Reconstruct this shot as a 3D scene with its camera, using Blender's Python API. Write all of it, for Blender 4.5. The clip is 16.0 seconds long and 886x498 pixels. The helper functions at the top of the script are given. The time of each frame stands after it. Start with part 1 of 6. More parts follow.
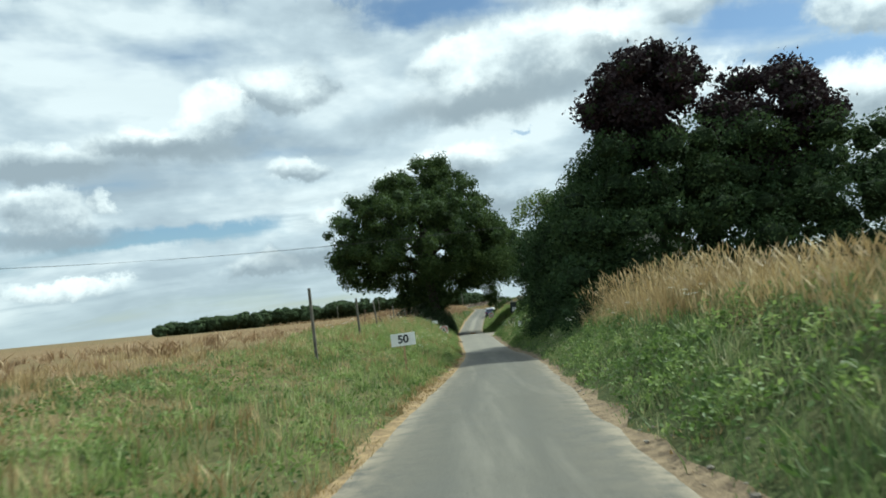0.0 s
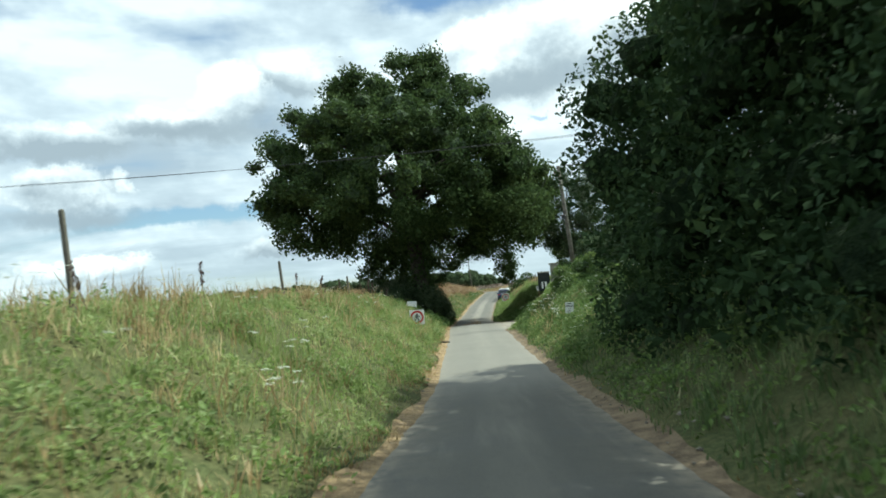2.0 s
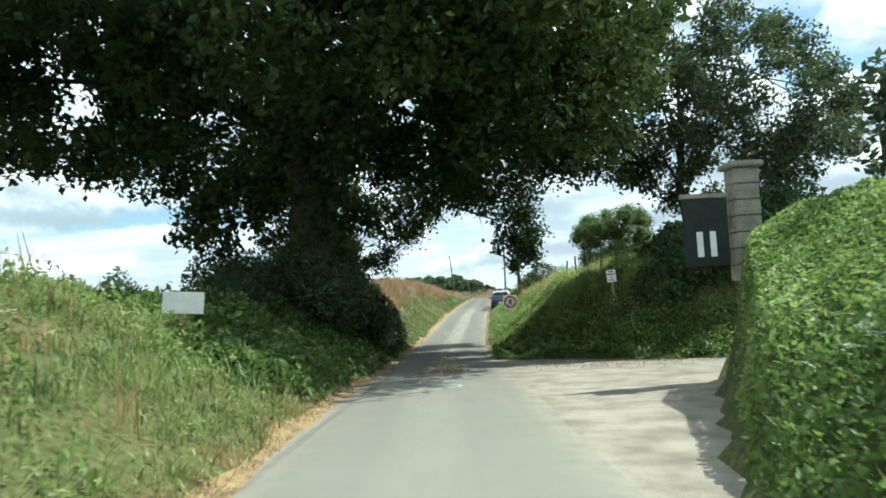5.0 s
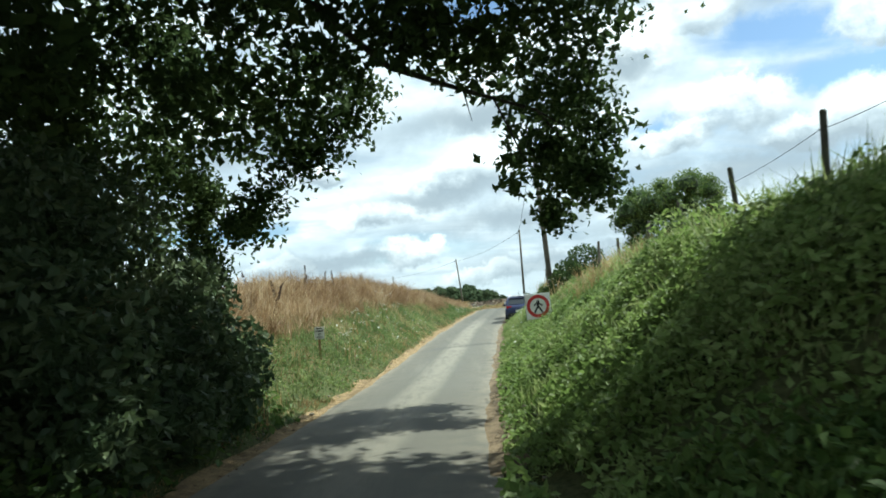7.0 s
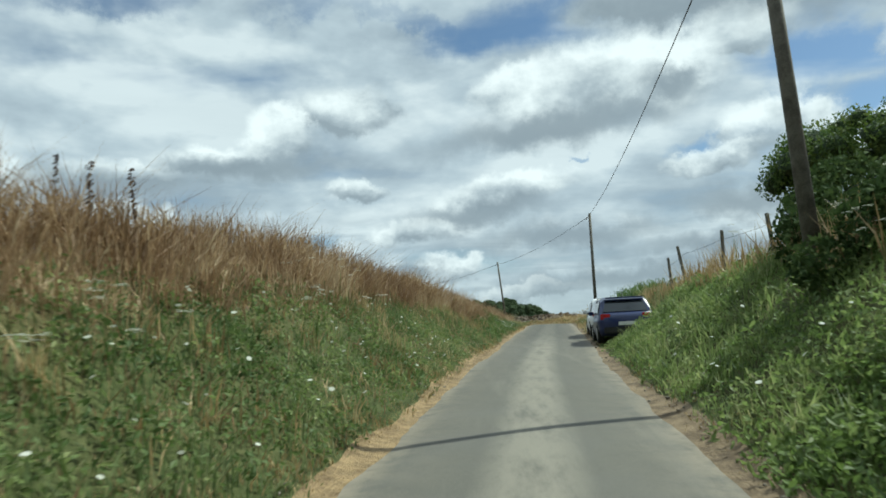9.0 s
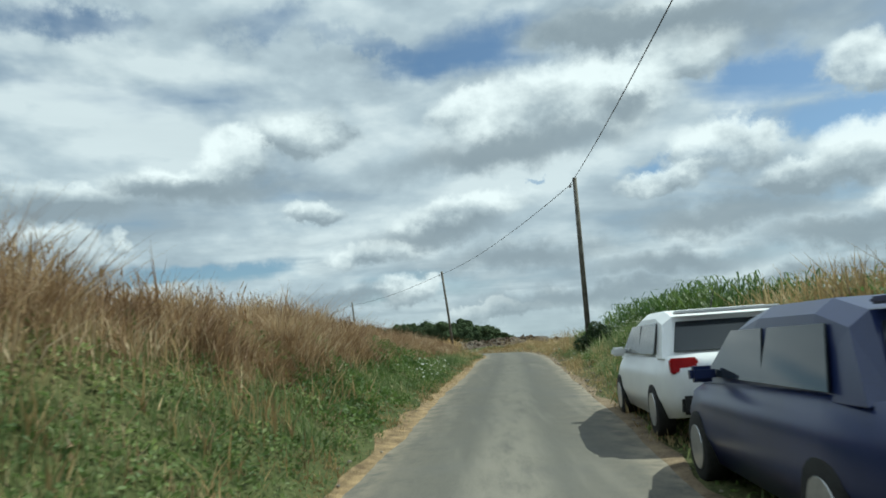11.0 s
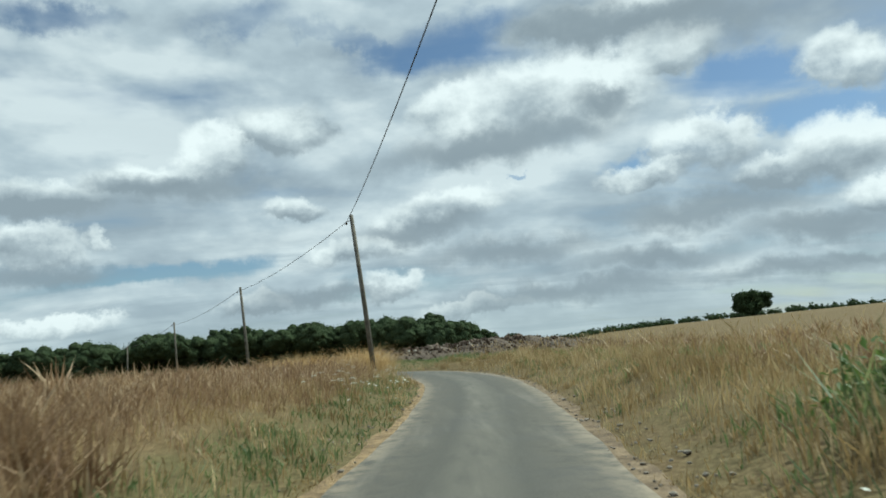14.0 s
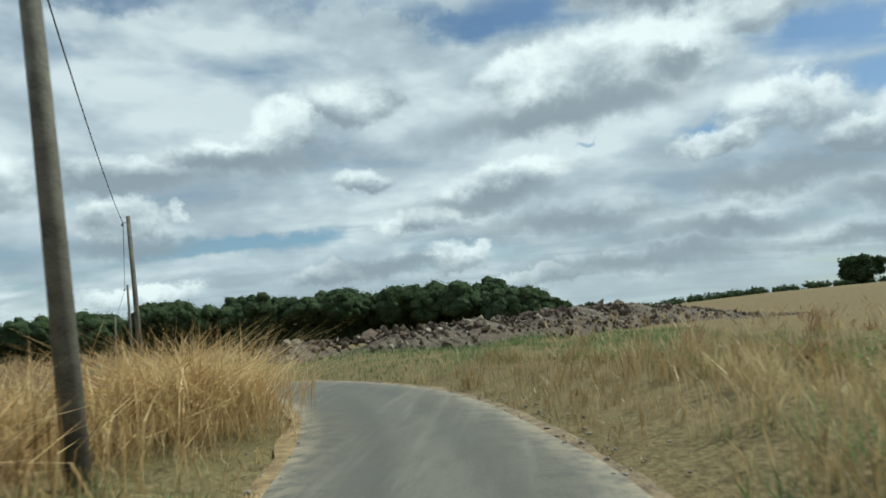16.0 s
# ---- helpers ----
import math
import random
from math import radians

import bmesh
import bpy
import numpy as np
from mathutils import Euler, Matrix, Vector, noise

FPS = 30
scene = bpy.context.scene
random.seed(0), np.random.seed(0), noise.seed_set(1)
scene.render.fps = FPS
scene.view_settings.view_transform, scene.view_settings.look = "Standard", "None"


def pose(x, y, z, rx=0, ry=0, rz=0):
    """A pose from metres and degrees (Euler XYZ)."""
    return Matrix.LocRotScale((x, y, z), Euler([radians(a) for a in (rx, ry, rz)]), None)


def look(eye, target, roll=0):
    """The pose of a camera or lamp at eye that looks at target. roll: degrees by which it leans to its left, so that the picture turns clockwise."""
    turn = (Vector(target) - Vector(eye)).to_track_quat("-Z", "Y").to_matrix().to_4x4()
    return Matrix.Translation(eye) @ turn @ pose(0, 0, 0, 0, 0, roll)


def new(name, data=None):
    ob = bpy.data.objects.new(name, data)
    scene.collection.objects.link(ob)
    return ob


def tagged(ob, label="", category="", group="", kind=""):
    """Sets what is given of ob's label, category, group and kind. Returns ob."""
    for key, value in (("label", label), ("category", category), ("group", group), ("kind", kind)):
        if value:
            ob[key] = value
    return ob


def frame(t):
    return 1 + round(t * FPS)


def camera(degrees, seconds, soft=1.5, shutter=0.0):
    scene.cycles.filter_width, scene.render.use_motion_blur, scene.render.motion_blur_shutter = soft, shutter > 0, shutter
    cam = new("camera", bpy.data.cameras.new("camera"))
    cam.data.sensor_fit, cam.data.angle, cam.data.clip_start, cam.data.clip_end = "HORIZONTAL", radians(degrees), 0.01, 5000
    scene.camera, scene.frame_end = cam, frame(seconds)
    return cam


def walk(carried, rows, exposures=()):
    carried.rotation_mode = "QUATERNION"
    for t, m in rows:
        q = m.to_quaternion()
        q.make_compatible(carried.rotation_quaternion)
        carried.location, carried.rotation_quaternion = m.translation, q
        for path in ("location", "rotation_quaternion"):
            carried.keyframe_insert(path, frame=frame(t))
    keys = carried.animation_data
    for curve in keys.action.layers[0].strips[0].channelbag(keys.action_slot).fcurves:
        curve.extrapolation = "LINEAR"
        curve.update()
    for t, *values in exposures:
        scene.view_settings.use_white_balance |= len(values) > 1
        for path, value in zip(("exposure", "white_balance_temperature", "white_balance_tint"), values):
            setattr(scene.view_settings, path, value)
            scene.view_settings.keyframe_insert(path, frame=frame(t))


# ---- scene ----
cam = camera(65.4, 16.0, soft=1.7, shutter=0.12)
PATH = [
    (0, (-0.000, -0.000, -0.000), (-0.000, 9.968, 0.805), -5.46),
    (0.5, (0.598, 7.701, -0.277), (0.528, 17.674, 0.453), -5.41),
    (1, (0.842, 15.230, -0.538), (0.739, 25.206, 0.150), -4.83),
    (1.5, (1.273, 22.450, -0.811), (1.125, 32.428, -0.159), -4.44),
    (2, (1.627, 29.186, -1.052), (1.400, 39.165, -0.446), -4.37),
    (2.5, (1.889, 35.591, -1.371), (1.630, 45.568, -0.738), -4.23),
    (3, (2.103, 41.977, -1.755), (1.804, 51.951, -1.099), -4.23),
    (3.5, (2.300, 47.666, -1.898), (1.848, 57.634, -1.246), -4.75),
    (6, (2.965, 70.694, -1.853), (3.327, 80.652, -1.008), -2.57),
    (6.5, (3.603, 75.130, -2.038), (4.021, 85.082, -1.150), -3.39),
    (7, (3.774, 79.591, -2.215), (3.554, 89.544, -1.272), -4.39),
    (7.5, (3.585, 84.000, -2.356), (2.628, 93.892, -1.246), -5.03),
    (8, (3.286, 88.397, -2.386), (2.084, 98.258, -1.236), -4.35),
    (8.5, (3.159, 92.964, -2.374), (2.061, 102.834, -1.202), -3.79),
    (9, (3.134, 97.744, -2.353), (2.386, 107.642, -1.140), -2.90),
    (9.5, (3.242, 102.169, -2.148), (2.795, 112.071, -0.826), -2.67),
    (12, (5.138, 125.863, -1.330), (5.093, 135.751, 0.167), -4.31),
    (12.5, (5.434, 130.268, -1.157), (5.414, 140.158, 0.323), -4.29),
    (13, (5.860, 134.853, -1.076), (5.891, 144.739, 0.427), -4.35),
    (13.5, (6.309, 140.221, -0.933), (6.401, 150.114, 0.527), -4.64),
    (14, (6.823, 145.665, -0.728), (6.955, 155.564, 0.683), -4.49),
    (14.5, (7.337, 151.343, -0.644), (7.467, 161.258, 0.653), -4.53),
    (15, (7.793, 157.023, -0.676), (7.825, 166.950, 0.530), -5.17),
    (15.5, (8.095, 162.958, -0.597), (7.796, 172.889, 0.537), -5.26),
    (16, (7.781, 169.502, -0.526), (6.910, 179.407, 0.530), -4.23),
]
EXPOSURES = [(0.0, 0.33), (1.0, 0.36), (1.5, 0.44), (2.5, 0.78), (3.0, 0.82), (3.5, 0.72), (6.0, 1.15), (6.5, 1.1), (7.0, 0.78), (7.5, 0.48), (8.0, 0.22), (9.5, 0.1), (12.0, 0.02), (16.0, 0.02)]
walk(cam, [(t, look(eye, target, roll)) for t, eye, target, roll in PATH], [(t, e, 6100, -8) for t, e in EXPOSURES])

# ---- world, sun ----
SUN_AZ = math.atan2(0.415, 0.91)
SUN_EL = radians(50)
sun_dir = Vector((math.cos(SUN_AZ) * math.cos(SUN_EL), math.sin(SUN_AZ) * math.cos(SUN_EL), math.sin(SUN_EL)))
sun = new("sun", bpy.data.lights.new("sun", "SUN"))
sun.data.energy, sun.data.angle, sun.data.color = 5.0, radians(0.6), (1.0, 0.95, 0.86)
sun.matrix_world = look((0, 0, 60), Vector((0, 0, 60)) - sun_dir)


class Nodes:
    """Short-hand for building node trees."""

    def __init__(self, tree):
        self.t = tree
        tree.nodes.clear()

    def add(self, kind):
        return self.t.nodes.new(kind)

    def link(self, a, b):
        self.t.links.new(a, b)

    def val(self, sock, v):
        if hasattr(v, "links"):
            self.link(v, sock)
        else:
            sock.default_value = v

    def math(self, op, a, b=0.0, c=0.0, clamp=False):
        n = self.t.nodes.new("ShaderNodeMath")
        n.operation, n.use_clamp = op, clamp
        for s, v in zip(n.inputs, (a, b, c)):
            self.val(s, v)
        return n.outputs[0]

    def vec(self, op, a, b=(0, 0, 0), out=0):
        n = self.t.nodes.new("ShaderNodeVectorMath")
        n.operation = op
        self.val(n.inputs[0], a)
        self.val(n.inputs[1], b)
        return n.outputs[out]

    def noise(self, vector, scale, detail=4.0, rough=0.55, distortion=0.0):
        n = self.t.nodes.new("ShaderNodeTexNoise")
        self.val(n.inputs["Vector"], vector)
        n.inputs["Scale"].default_value, n.inputs["Detail"].default_value = scale, detail
        n.inputs["Roughness"].default_value, n.inputs["Distortion"].default_value = rough, distortion
        return n.outputs["Fac"]

    def step(self, v, lo, hi):
        n = self.t.nodes.new("ShaderNodeMapRange")
        n.interpolation_type = "SMOOTHSTEP"
        self.val(n.inputs[0], v)
        n.inputs[1].default_value, n.inputs[2].default_value = lo, hi
        return n.outputs[0]

    def mix(self, fac, a, b):
        n = self.t.nodes.new("ShaderNodeMix")
        n.data_type = "RGBA"
        self.val(n.inputs["Factor"], fac)
        for s, v in zip([s for s in n.inputs if s.type == "RGBA"], (a, b)):
            self.val(s, v if hasattr(v, "links") else (*v, 1) if len(v) == 3 else v)
        return [s for s in n.outputs if s.type == "RGBA"][0]

    def ramp(self, fac, stops):
        n = self.t.nodes.new("ShaderNodeValToRGB")
        self.val(n.inputs[0], fac)
        el = n.color_ramp.elements
        while len(el) < len(stops):
            el.new(0.5)
        for e, (p, c) in zip(el, stops):
            e.position, e.color = p, (*c, 1)
        return n.outputs[0]


# cloudy summer sky: clear blue behind broken cumulus and thin high cloud
world = bpy.data.worlds.new("sky")
scene.world = world
world.use_nodes = True
N = Nodes(world.node_tree)
sky = N.add("ShaderNodeTexSky")
sky.sky_type = "NISHITA"
sky.sun_disc = False
sky.sun_elevation, sky.sun_rotation = SUN_EL, math.pi / 2 - SUN_AZ
sky.air_density, sky.dust_density, sky.ozone_density = 1.0, 0.6, 2.0
geo = N.add("ShaderNodeTexCoord").outputs["Generated"]
sep = N.add("ShaderNodeSeparateXYZ")
N.link(geo, sep.inputs[0])
dx, dy, dz = sep.outputs
rise = N.math("ADD", N.math("MAXIMUM", dz, 0.0), 0.16)
comb = N.add("ShaderNodeCombineXYZ")
N.link(N.math("DIVIDE", dx, rise), comb.inputs[0])
N.link(N.math("DIVIDE", dy, rise), comb.inputs[1])
flat = comb.outputs[0]
thin = N.noise(N.vec("MULTIPLY", flat, (0.6, 1.3, 1.0)), 1.1, 5.0, 0.52, 0.5)
fine = N.noise(geo, 9.0, 7.0, 0.6, 0.2)
grain = N.noise(geo, 26.0, 5.0, 0.6)
# azimuth to the right of straight ahead and elevation, in degrees
az = N.math("MULTIPLY", N.math("ARCTAN2", dx, dy), 57.2958)
el = N.math("MULTIPLY", N.math("ARCSINE", dz), 57.2958)
curl = N.math("MULTIPLY", N.math("SUBTRACT", N.noise(N.vec("ADD", geo, (1, 8, 3)), 28.0, 6.0, 0.62), 0.5), 3.4)
wob_a = N.math("ADD", N.math("MULTIPLY", N.math("SUBTRACT", fine, 0.5), 5.0), curl)
wob_e = N.math("MULTIPLY", N.math("SUBTRACT", N.noise(N.vec("ADD", geo, (5, 2, 1)), 10.0, 7.0, 0.6), 0.5), 3.6)
wob_e = N.math("ADD", wob_e, N.math("MULTIPLY", curl, 0.7))
azw, elw = N.math("ADD", az, wob_a), N.math("ADD", el, wob_e)


def oval(a, e, ra, re, tilt=0.0):
    """Coordinates along and across a ragged oval round azimuth a and elevation e."""
    u, v = N.math("SUBTRACT", azw, a), N.math("SUBTRACT", elw, e)
    c, s = math.cos(radians(tilt)), math.sin(radians(tilt))
    p = N.math("ADD", N.math("MULTIPLY", u, c / ra), N.math("MULTIPLY", v, s / ra))
    q = N.math("ADD", N.math("MULTIPLY", u, -s / re), N.math("MULTIPLY", v, c / re))
    return p, q


def puff(a, e, ra, re, soft=0.5, tilt=0.0):
    """How far a soft ragged oval of cloud covers each direction."""
    p, q = oval(a, e, ra, re, tilt)
    r = N.math("SQRT", N.math("ADD", N.math("MULTIPLY", p, p), N.math("MULTIPLY", q, q)))
    return N.step(r, 1.0 + soft, 1.0 - soft)


def heaped(under, a, e, ra, re, bright, tilt):
    """A cumulus over what is under it: sunlit head, grey flat base."""
    p, q = oval(a, e, ra, re, tilt)
    qq = N.math("MAXIMUM", q, N.math("MULTIPLY", q, -1.3))
    r = N.math("SQRT", N.math("ADD", N.math("MULTIPLY", p, p), N.math("MULTIPLY", qq, qq)))
    cover = N.step(r, 1.3, 0.78)
    tone = N.math("ADD", N.math("MULTIPLY", q, 0.42), N.math("ADD", relief, 0.2 + 0.4 * bright))
    col = N.ramp(tone, [(0.1, (3.6, 4.0, 4.45)), (0.36, (5.5, 5.9, 6.3)), (0.6, (8.6, 8.8, 8.9)), (0.85, (11.2, 11.2, 11.1))])
    return N.mix(N.math("MULTIPLY", cover, 0.9), under, col)


def union(items):
    out = items[0]
    for i in items[1:]:
        out = N.math("MAXIMUM", out, i)
    return out


# azimuth, elevation, half width, half height, whiteness, tilt
HEAPS = [
    (16.6, 24.6, 9.0, 1.6, 0.15, -2), (20.7, 21.5, 3.9, 1.8, 0.75, -1), (33.0, 17.8, 3.3, 2.1, 0.7, -15), (2.0, 19.2, 3.4, 2.2, 0.85, 5),
    (7.3, 19.0, 5.2, 3.2, 0.95, 4), (14.1, 19.4, 4.8, 3.5, 0.85, 0), (22.5, 13.9, 3.7, 2.2, 1.0, -2), (17.8, 12.2, 3.5, 1.1, 0.8, 4),
    (27.2, 10.9, 2.9, 1.5, 0.8, -5), (32.1, 11.6, 3.6, 2.4, 0.95, -2), (35.1, 8.0, 3.5, 1.5, 0.6, -6), (44.0, 15.0, 6.0, 3.0, 0.8, 0)]
LOW_HEAPS = [
    (-12.4, 18.3, 4.1, 1.9, 0.3, 0), (-17.8, 16.7, 2.6, 2.2, 0.95, 1), (-22.8, 14.6, 4.0, 1.2, 0.15, 6), (-30.2, 12.6, 5.0, 1.6, 0.3, 2),
    (-30.2, 9.4, 3.3, 1.5, 0.75, 0), (-25.9, 10.1, 1.1, 0.9, 0.95, 0), (-11.4, 11.9, 3.0, 1.0, 0.3, 3), (1.3, 11.1, 5.7, 1.5, 0.75, 5),
    (-6.0, 8.4, 3.7, 1.1, 0.45, 1), (-29.2, 3.7, 4.2, 0.7, 0.9, 2), (-14.8, 4.4, 3.0, 1.0, 0.8, 2), (-3.8, 5.5, 2.8, 1.1, 0.8, 4),
    (3.0, 3.1, 5.1, 0.8, 0.75, 1), (-42.0, 12.0, 7.0, 2.5, 0.6, 0)]
# the same, with softness in place of whiteness
BANKS = [
    (5.6, 16.2, 9.5, 1.2, 0.6, 5), (22.1, 9.1, 6.9, 1.1, 0.6, 0), (29.3, 6.7, 4.7, 0.9, 0.6, -3), (6.2, 7.4, 7.0, 0.9, 0.7, 1),
    (17.5, 5.7, 5.6, 0.8, 0.7, 0), (27.4, 3.8, 5.9, 0.6, 0.7, -1), (11.0, 3.8, 8.5, 0.7, 0.7, 1), (-29.5, 7.6, 3.9, 0.7, 0.6, 1),
    (22.0, 23.6, 10.0, 1.3, 0.7, -7), (13.5, 24.8, 5.0, 1.6, 0.6, 0), (14.9, 18.8, 2.0, 1.0, 0.6, -3), (-19.7, 14.1, 5.5, 0.8, 0.7, 4), (-0.7, 9.7, 5.2, 0.7, 0.7, 2),
    (-9.9, 5.0, 5.4, 0.6, 0.7, 1), (31.8, 4.1, 2.7, 0.5, 0.6, -3)]
CLEAR = [
    (25.5, 17.9, 6.0, 2.3, 0.7, -6), (30.5, 14.9, 4.5, 1.7, 0.7, -7), (2.0, 24.6, 6.5, 2.0, 0.8, 5), (-14.7, 26.7, 4.6, 1.4, 0.8, 7),
    (-29.1, 25.2, 5.5, 1.1, 0.7, 8), (-6.8, 25.4, 6.5, 1.1, 0.8, -11), (7.4, 13.5, 0.8, 0.5, 0.6, -6), (-21.1, 7.3, 7.0, 0.7, 0.9, 0), (18.5, 13.5, 4.0, 0.8, 0.8, 0)]
BRIGHTER = [(-26.0, 20.0, 9.0, 3.6, 0.9, 4), (-10.0, 21.5, 7.0, 1.6, 0.9, 4), (-12.0, 9.5, 9.0, 1.6, 0.9, 2), (6.0, 13.6, 7.0, 1.0, 0.9, 4)]
clear = union([puff(*c) for c in CLEAR])
brighter = union([puff(*c) for c in BRIGHTER])
dark = union([puff(a, e, w, h * 1.15, s * 1.15, t) for a, e, w, h, s, t in BANKS])
squash = N.vec("MULTIPLY", geo, (1.0, 1.0, 2.1))
dens = N.noise(squash, 4.6, 5.0, 0.5, 0.1)
above = N.noise(N.vec("ADD", squash, (0.014, 0.006, 0.06)), 4.6, 5.0, 0.5, 0.1)
broad = N.noise(N.vec("ADD", squash, (2.0, 5.0, 1.0)), 2.2, 5.0, 0.55, 0.2)
# broad soft veil with blue showing through the clearings
form = N.math("SUBTRACT", dens, above)
cover_ = N.math("ADD", N.math("MULTIPLY", dens, 0.35), N.math("MULTIPLY", thin, 0.65))
cover_ = N.math("SUBTRACT", N.math("ADD", cover_, 0.05), N.math("MULTIPLY", clear, 0.18))
veil = N.step(cover_, 0.34, 0.54)
lit = N.math("ADD", N.math("MULTIPLY", form, 1.7), N.math("MULTIPLY", thin, 0.75))
lit = N.math("ADD", lit, N.math("MULTIPLY", N.math("SUBTRACT", broad, 0.5), 0.9))
lit = N.math("ADD", lit, N.math("MULTIPLY", brighter, 0.22))
veil_col = N.ramp(lit, [(0.1, (4.3, 4.8, 5.4)), (0.38, (6.2, 6.7, 7.2)), (0.62, (8.8, 9.0, 9.15))])
col = N.mix(N.math("MULTIPLY", veil, 0.95), sky.outputs[0], veil_col)
# long grey banks low down
streak = N.step(N.noise(N.vec("MULTIPLY", flat, (0.5, 1.0, 1.0)), 2.1, 6.0, 0.6, 0.4), 0.46, 0.66)
low = N.step(el, 16.0, 6.0)
col = N.mix(N.math("MULTIPLY", streak, N.math("ADD", N.math("MULTIPLY", low, 0.45), 0.1)), col, (4.0, 4.55, 5.15))
# heaped clouds with sunlit heads and grey bases, and grey banks across them
relief = N.math("ADD", N.math("MULTIPLY", form, 2.2), N.math("ADD", N.math("MULTIPLY", N.math("SUBTRACT", grain, 0.5), 0.55), N.math("MULTIPLY", N.math("SUBTRACT", fine, 0.5), 0.5)))
for h in LOW_HEAPS + HEAPS:
    col = heaped(col, *h)
col = N.mix(N.math("MULTIPLY", dark, N.math("ADD", 0.6, N.math("MULTIPLY", dens, 0.5), clamp=True)), col, (3.4, 3.8, 4.25))
# an overcast sky brightens towards the zenith
zenith = N.math("ADD", 1.0, N.math("MULTIPLY", N.step(dz, 0.42, 0.95), 0.7))
lift3 = N.add("ShaderNodeCombineXYZ")
for k, tint in enumerate((1.0, 1.0, 1.05)):
    N.link(N.math("MULTIPLY", zenith, tint), lift3.inputs[k])
col = N.vec("MULTIPLY", col, lift3.outputs[0])
haze = N.step(el, 5.0, -1.0)
col = N.mix(N.math("MULTIPLY", haze, 0.6), col, (5.6, 6.2, 6.7))
ground_side = N.step(el, -0.5, -2.0)
col = N.mix(ground_side, col, (0.8, 0.85, 0.6))
back = N.add("ShaderNodeBackground")
N.link(col, back.inputs[0])
back.inputs[1].default_value = 0.085
N.link(back.outputs[0], N.add("ShaderNodeOutputWorld").inputs[0])

# ---- helpers for materials and meshes ----
def material(name, rough=0.8, metal=0.0, spec=0.3):
    m = bpy.data.materials.new(name)
    m.use_nodes = True
    n = Nodes(m.node_tree)
    b = n.add("ShaderNodeBsdfPrincipled")
    out = n.add("ShaderNodeOutputMaterial")
    n.link(b.outputs[0], out.inputs[0])
    b.inputs["Roughness"].default_value, b.inputs["Metallic"].default_value = rough, metal
    b.inputs["Specular IOR Level"].default_value = spec
    return m, n, b, out


def bump(n, b, height, strength=0.4, dist=0.02):
    u = n.add("ShaderNodeBump")
    u.inputs["Strength"].default_value, u.inputs["Distance"].default_value = strength, dist
    n.link(height, u.inputs["Height"])
    n.link(u.outputs[0], b.inputs["Normal"])


def speckled(name, dark, light, scale=6.0, fine=60.0, rough=0.8, metal=0.0, relief=0.3, dist=0.01, spec=0.3):
    """A plain surface with stains and grain between two colours."""
    m, n, b, _ = material(name, rough, metal, spec)
    pos = n.add("ShaderNodeTexCoord").outputs["Object"]
    a, c = n.noise(pos, scale, 4.0, 0.6), n.noise(pos, fine, 3.0, 0.6)
    f = n.math("ADD", n.math("MULTIPLY", a, 0.65), n.math("MULTIPLY", c, 0.35))
    n.link(n.mix(n.step(f, 0.32, 0.68), dark, light), b.inputs["Base Color"])
    bump(n, b, c, relief, dist)
    return m


def leafy(name, stops, translucency=0.35, rough=0.55, spec=0.3):
    """Leaves or blades: each its own tint, some light coming through."""
    m, n, b, out = material(name, rough, 0.0, spec)
    r = n.add("ShaderNodeNewGeometry").outputs["Random Per Island"]
    pos = n.add("ShaderNodeTexCoord").outputs["Object"]
    patch = n.math("ADD", n.math("MULTIPLY", n.noise(pos, 0.35, 3.0, 0.6), 0.5), n.math("MULTIPLY", n.noise(pos, 1.9, 3.0, 0.6), 0.5))
    f = n.math("ADD", n.math("MULTIPLY", r, 0.42), n.math("MULTIPLY", n.step(patch, 0.38, 0.62), 0.58))
    col = n.ramp(f, stops)
    n.link(col, b.inputs["Base Color"])
    tr = n.add("ShaderNodeBsdfTranslucent")
    n.link(col, tr.inputs[0])
    mix = n.add("ShaderNodeMixShader")
    mix.inputs[0].default_value = translucency
    n.link(b.outputs[0], mix.inputs[1])
    n.link(tr.outputs[0], mix.inputs[2])
    n.link(mix.outputs[0], out.inputs[0])
    return m


def mesh_object(name, verts, faces, mat, parent=None, smooth=False):
    """Verts (n, 3) and faces (m, k) as one mesh object."""
    verts, faces = np.asarray(verts, np.float32), np.asarray(faces, np.int32)
    me = bpy.data.meshes.new(name)
    k = faces.shape[1]
    me.vertices.add(len(verts))
    me.vertices.foreach_set("co", verts.ravel())
    me.loops.add(faces.size)
    me.loops.foreach_set("vertex_index", faces.ravel())
    me.polygons.add(len(faces))
    me.polygons.foreach_set("loop_start", np.arange(0, faces.size, k, dtype=np.int32))
    me.polygons.foreach_set("loop_total", np.full(len(faces), k, np.int32))
    me.polygons.foreach_set("use_smooth", np.full(len(faces), smooth))
    me.update(calc_edges=True)
    me.materials.append(mat)
    ob = new(name, me)
    ob.parent = parent
    return ob


def part(name, bm, mat, parent=None, label="", smooth=False):
    """One bmesh as one mesh object under a thing or a part."""
    me = bpy.data.meshes.new(name)
    bmesh.ops.recalc_face_normals(bm, faces=bm.faces)
    for f in bm.faces:
        f.smooth = smooth
    bm.to_mesh(me)
    bm.free()
    me.materials.append(mat)
    ob = new(name, me)
    ob.parent = parent
    return tagged(ob, label) if label else ob


